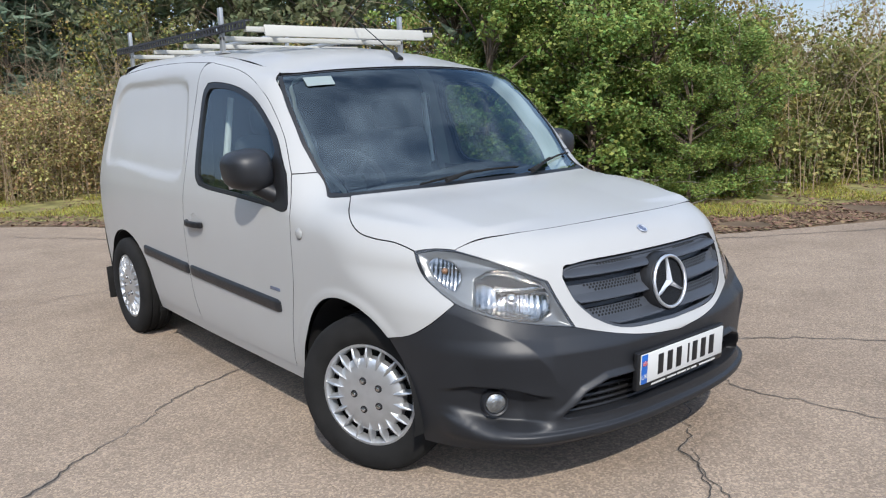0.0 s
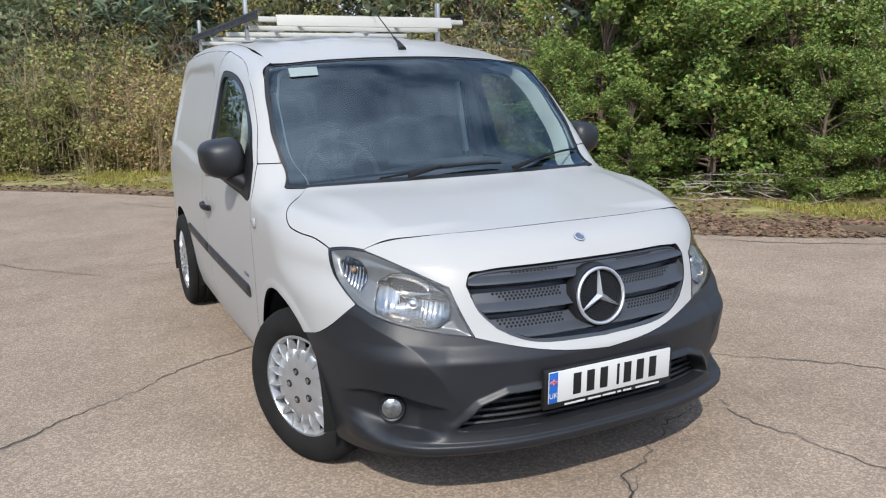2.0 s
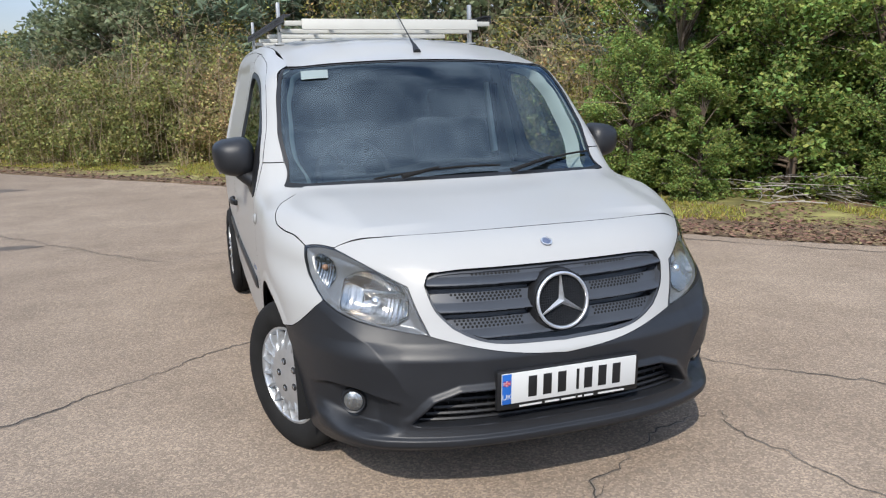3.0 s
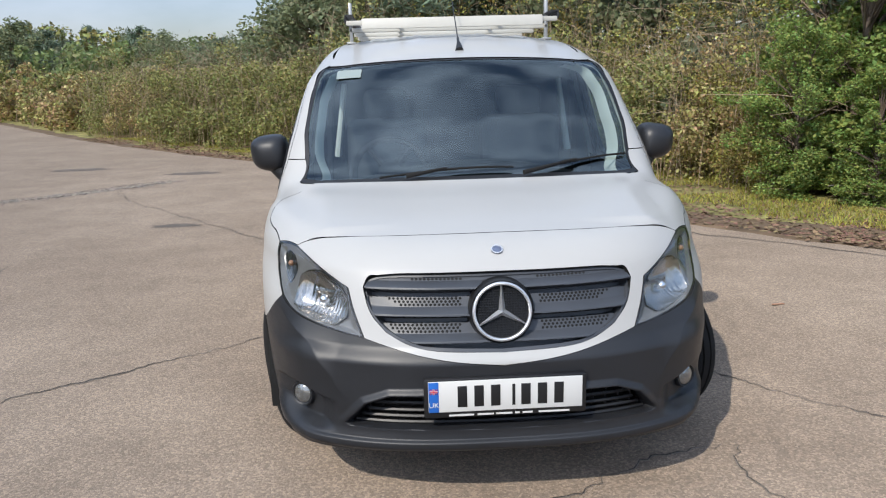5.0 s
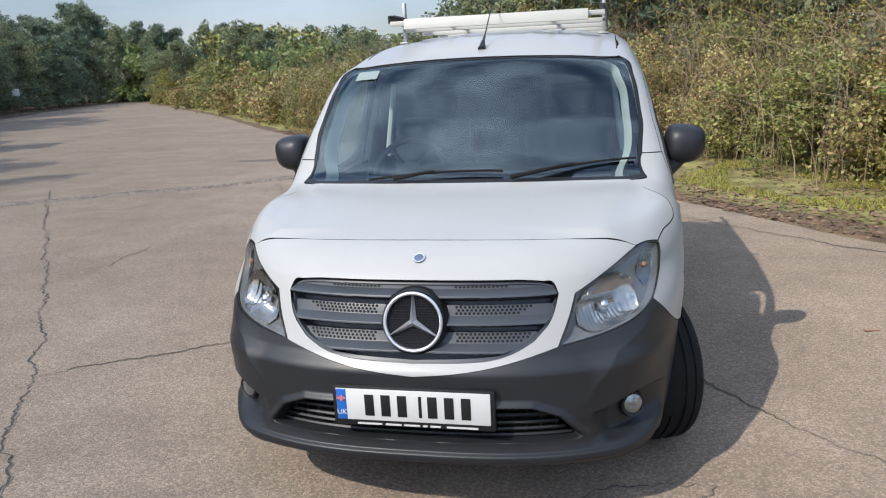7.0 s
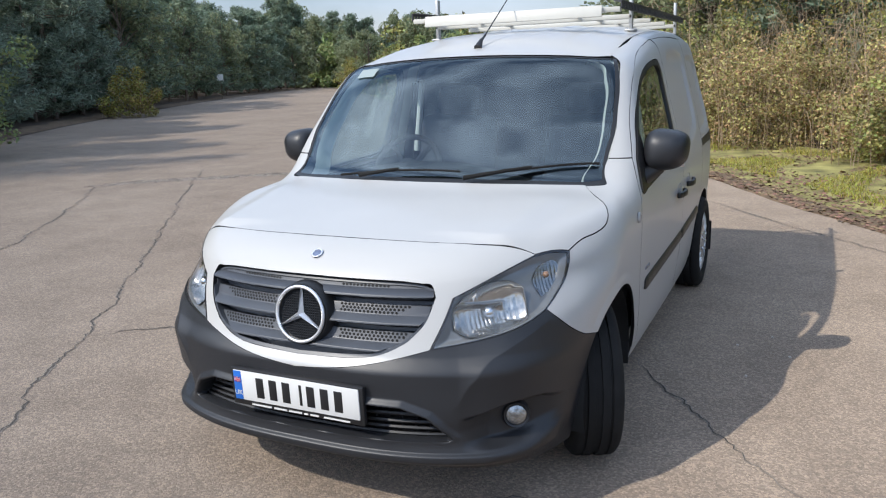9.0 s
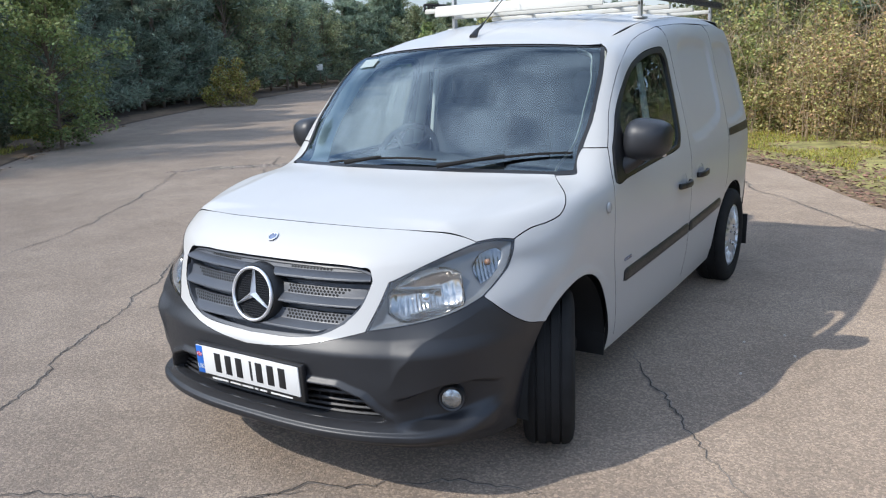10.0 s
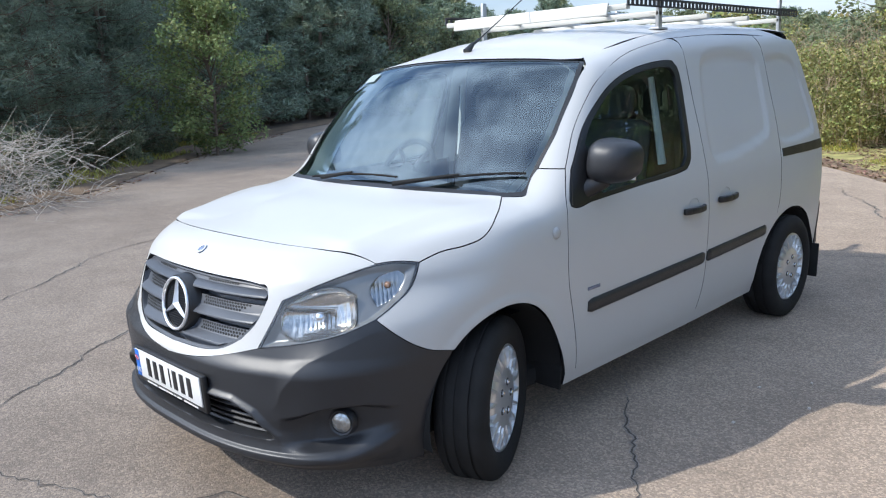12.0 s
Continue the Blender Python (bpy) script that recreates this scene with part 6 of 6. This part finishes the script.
# skyline slope by bearing from the camera's place before the van, high beside the road's bend, low over its far end;
# tree heights are fitted to this view
VIEW_SKYLINE = spline((-110, 0.60), (-75, 0.50), (-60, 0.40), (-52, 0.27), (-47, 0.30), (-44.5, 0.17), (-42.5, 0.10), (-40, 0.085), (-37.4, 0.080), (-36.2, 0.098), (-34.8, 0.098), (-33.8, 0.080), (-30, 0.073), (-26, 0.073), (-22, 0.066), (-18.5, 0.064), (-13, 0.058), (-9.5, 0.070), (-7.5, 0.10), (-5.5, 0.18), (0, 0.42), (60, 0.60))


def skyline_height(x, y):
    return 1.45 + math.hypot(x - 0.1, y + 2.4) * float(VIEW_SKYLINE(math.degrees(math.atan2(x - 0.1, y + 2.4))))


def height_of(ob):
    return max(v.co.z for c in ob.children for v in c.data.vertices)


TALL = {}


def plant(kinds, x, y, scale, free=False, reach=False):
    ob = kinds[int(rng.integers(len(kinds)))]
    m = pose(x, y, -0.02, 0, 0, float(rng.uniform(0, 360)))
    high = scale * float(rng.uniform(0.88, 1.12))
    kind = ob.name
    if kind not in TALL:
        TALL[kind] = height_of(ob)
    # trees are lowered, or with reach stretched, to fit the skyline in view
    room = skyline_height(x, y) * float(rng.uniform(0.95, 1.1)) / TALL[kind]
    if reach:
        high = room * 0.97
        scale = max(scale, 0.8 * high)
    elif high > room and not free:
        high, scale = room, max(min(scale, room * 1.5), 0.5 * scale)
    if kind in used:
        ob = copy_thing(ob, m)
    else:
        used.add(kind)
        ob.matrix_basis = m
    ob.scale = (scale, scale, high)
    return ob


# along the near verge, from the right-hand corner to the far end
# two rows of dull bushes added behind, so gaps between the trees look shaded
for s, x, y in along(EDGE, 1.3, 4.6, 0.3, 1.0, 15.5):
    plant(UNDER, x, y, 1.5 + 0.5 * rng.random())
for s, x, y in along(EDGE, 1.5, 7.2, 0.4, 5.0, 15.0):
    plant(UNDER, x, y, 2.4 + 0.6 * rng.random())
for s, x, y in along(EDGE, 0.95, 3.3, 0.2, 0.0, 8.2):
    plant(NEAR_YELLOW + NEAR_GREEN[:1], x, y, 1.05 + 0.25 * rng.random())
for s, x, y in along(EDGE, 1.1, 4.9, 0.3, 0.5, 9.0):
    plant(NEAR_YELLOW + NEAR_GREEN + PALE_TREE[:1], x, y, 1.2 + 0.25 * rng.random())
for x, y, k in ((4.95, 6.4, 0.9), (6.0, 5.5, 0.95), (5.6, 7.7, 1.05), (6.9, 6.3, 1.0), (6.6, 8.0, 1.1), (6.8, 5.0, 0.82)):
    plant(NEAR_TREE, x, y, k)
for x, y, k in ((4.7, 5.55, 0.30), (6.5, 4.25, 0.34), (4.2, 6.3, 0.36), (7.2, 4.0, 0.42)):
    low = plant(NEAR_TREE, x, y, k)
    low.scale = (k * 1.4, k * 1.4, k * 1.2)
for x, y in ((7.5, 4.4), (4.3, 7.0)):
    plant(NEAR_YELLOW, x, y, 0.62)
for s, x, y in along(EDGE, 1.1, 3.1, 0.2, 14.4, 16.0):
    plant(NEAR_YELLOW, x, y, 0.85 + 0.2 * rng.random())
for s, x, y in along(EDGE, 1.1, 2.9, 0.2, 14.8, 24.0):
    plant(NEAR_BROWN + NEAR_GREEN[:1], x, y, 0.88 + 0.22 * rng.random())
for s, x, y in along(EDGE, 1.5, 4.6, 0.3, 12.5, 24.0):
    plant(NEAR_GREEN + NEAR_BROWN + NEAR_YELLOW, x, y, 1.05 + 0.25 * rng.random())
for s, x, y in along(EDGE, 1.7, 6.6, 0.5, 13.5, 24.5):
    plant(PALE_TREE + FAR_TREE + FAR_PINES, x, y, 0.95 + 0.2 * rng.random())
for s, x, y in along(EDGE, 1.3, 8.8, 0.5, 13.0, 32.0):
    plant(FAR_PINES, x, y, 1.1 + 0.25 * rng.random())
for s, x, y in along(EDGE, 1.4, 1.8, 0.25, 24.0, 37.0):
    plant(NEAR_GREEN + NEAR_BROWN[:1], x, y, 0.95 + 0.25 * rng.random())
for s, x, y in along(EDGE, 1.5, 1.8, 0.25, 37.0, 46.0):
    plant(FAR_BUSH, x, y, 0.85 + 0.2 * rng.random())
for s, x, y in along(EDGE, 2.0, 4.4, 0.5, 24.0, 34.0):
    plant(NEAR_GREEN, x, y, 1.15 + 0.2 * rng.random())
for s, x, y in along(EDGE, 2.2, 4.6, 0.5, 34.0, 46.0):
    plant(FAR_BUSH, x, y, 0.9 + 0.2 * rng.random())
for s, x, y in along(EDGE, 1.8, 6.3, 0.5, 24.0, 40.0):
    plant(FAR_TREE, x, y, 0.95 + 0.2 * rng.random())
plant(PALE_TREE, -8.7, 27.0, 0.68, True)
for s, x, y in along(EDGE, 2.2, 1.9, 0.4, 46.0, 110.0):
    plant(FAR_BUSH + FAR_TREE[:1], x, y, 0.9 + 0.35 * rng.random())
for s, x, y in along(EDGE, 3.5, 6.5, 1.0, 40.0, 110.0):
    plant(FAR_TREE + FAR_PINES, x, y, 0.65 + 0.3 * rng.random())
for s, x, y in along(EDGE, 2.6, 5.5, 0.7, 44.0, 110.0):
    plant(FAR_WOOD, x, y, 1.4 + 0.5 * rng.random())
plant(WILLOW, -37.9, 62.4, 1.25), plant(WILLOW, -36.2, 60.7, 1.0)

# conifers on the other side
for s, x, y in along(FAR_SIDE, 2.0, 2.6, 0.5, 58.0, 80.0):
    plant(PINES, x, y, 0.75 + 0.3 * rng.random())
for s, x, y in along(FAR_SIDE, 1.4, 2.9, 0.4, 80.0, 87.5):
    plant(NEAR_PINES, x, y, 0.78 + 0.16 * rng.random())
# past the bend the wood stands further back from the road
for s, x, y in along(FAR_SIDE, 1.3, 7.6, 0.4, 87.0, 106.0):
    plant(NEAR_PINES, x, y, 0.74 + 0.12 * rng.random())
for s, x, y in along(FAR_SIDE, 1.2, 5.0, 0.5, 87.5, 103.0):
    plant(UNDER, x, y, 1.0 + 0.4 * rng.random())
for s, x, y in along(FAR_SIDE, 2.8, 5.2, 0.6, 55.0, 84.0):
    plant(PINES, x, y, 1.0 + 0.3 * rng.random())
for s, x, y in along(FAR_SIDE, 2.0, 5.4, 0.5, 84.0, 87.5):
    plant(PINES, x, y, 0.92 + 0.16 * rng.random())
for s, x, y in along(FAR_SIDE, 1.8, 10.4, 0.5, 87.0, 108.0):
    plant(PINES, x, y, 0.92 + 0.16 * rng.random())
for s, x, y in along(FAR_SIDE, 1.1, 1.9, 0.25, 78.0, 103.0):
    plant(UNDER, x, y, 0.75 + 0.35 * rng.random())
for s, x, y in along(FAR_SIDE, 3.0, 2.6, 0.8, 0.0, 58.0):
    plant(FAR_PINES + FAR_TREE, x, y, 1.1 + 0.35 * rng.random())
for s, x, y in along(FAR_SIDE, 4.0, 6.0, 1.0, 0.0, 58.0):
    plant(FAR_PINES, x, y, 1.4 + 0.35 * rng.random())
for s, x, y in along(FAR_SIDE, 2.6, 8.0, 0.6, 48.0, 74.0):
    plant(PINES, x, y, 1.15 + 0.2 * rng.random())
# far trees stretched up to the skyline as the camera sees it
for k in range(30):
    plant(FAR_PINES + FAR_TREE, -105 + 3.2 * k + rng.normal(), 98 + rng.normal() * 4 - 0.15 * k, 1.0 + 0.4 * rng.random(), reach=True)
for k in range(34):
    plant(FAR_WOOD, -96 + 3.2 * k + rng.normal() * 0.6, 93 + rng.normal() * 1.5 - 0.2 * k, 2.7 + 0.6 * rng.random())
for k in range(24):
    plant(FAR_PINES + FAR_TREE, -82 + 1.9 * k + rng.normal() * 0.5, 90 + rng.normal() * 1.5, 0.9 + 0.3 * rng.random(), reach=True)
plant(SAPLING, -14.6, 8.3, 1.25)
plant(WILLOW, -25.9, 23.6, 0.9)

# a kind that no stretch has drawn stands far back in the woods
for k, ob in enumerate(NEAR_BROWN + NEAR_GREEN + NEAR_YELLOW + FAR_BUSH + NEAR_TREE + PALE_TREE + FAR_TREE + NEAR_PINES + PINES + FAR_PINES + SAPLING + WILLOW + UNDER + FAR_WOOD):
    if ob.name not in used:
        plant([ob], -40 + 5 * k, 110, 1.0)

# bleached cut branches: a heap at the far road edge, a low tangle under the broadleaf trees
def brushwood(at, count, spread, tall, label, r=0.006):
    heap = thing("branch_heap", at, label=label, category="branches")
    verts, faces = [], []
    for k in range(count):
        x, y, a = rng.normal() * spread[0], rng.normal() * spread[1], rng.uniform(0, math.tau)
        length, z0, rise = rng.uniform(0.3, 1.0), rng.uniform(0.0, tall), rng.uniform(-0.3, 0.6) * min(tall, 1.0)
        bend = rng.normal() * 0.75
        pts = [(x + length * t * math.cos(a + bend * t), y + length * t * math.sin(a + bend * t), max(z0 + rise * t - 0.35 * t * t * abs(bend) * min(tall, 1.0), 0.01)) for t in np.linspace(0, 1, 5)]
        tube(verts, faces, pts, [r, r * 0.83, r * 0.66, r * 0.5, r * 0.25], 3)
    tagged(mesh_object("brushwood", verts, faces, TWIG, heap), kind="stuff")
    return heap


brushwood((-9.7, 2.1, 0.0), 460, (0.6, 0.6), 0.95, "heap of bleached dry cut branches on the verge")
low_heap = brushwood((6.15, 4.85, 0.05), 110, (0.75, 0.22), 0.30, "low tangle of bleached dead branches under the trees", 0.009)
low_heap.rotation_euler.z = radians(-36)

# small white notice on a post far along the road
notice = thing("notice_board", (-40.3, 46.4, 0.0), label="small white notice board on a post beside the far road", category="sign")
bm = bmesh.new()
rod(bm, (0, 0, 0), (0, 0, 1.82), 0.025, 0.025, 8)
part("post", bm, BARK, notice)
bm = bmesh.new()
box(bm, (0.48, 0.03, 0.52), pose(0, -0.05, 1.62, 0, 0, 40), 0.008)
part("panel", bm, material("white_sign_face", (0.72, 0.72, 0.70), 0.5, vary=0.08), notice)
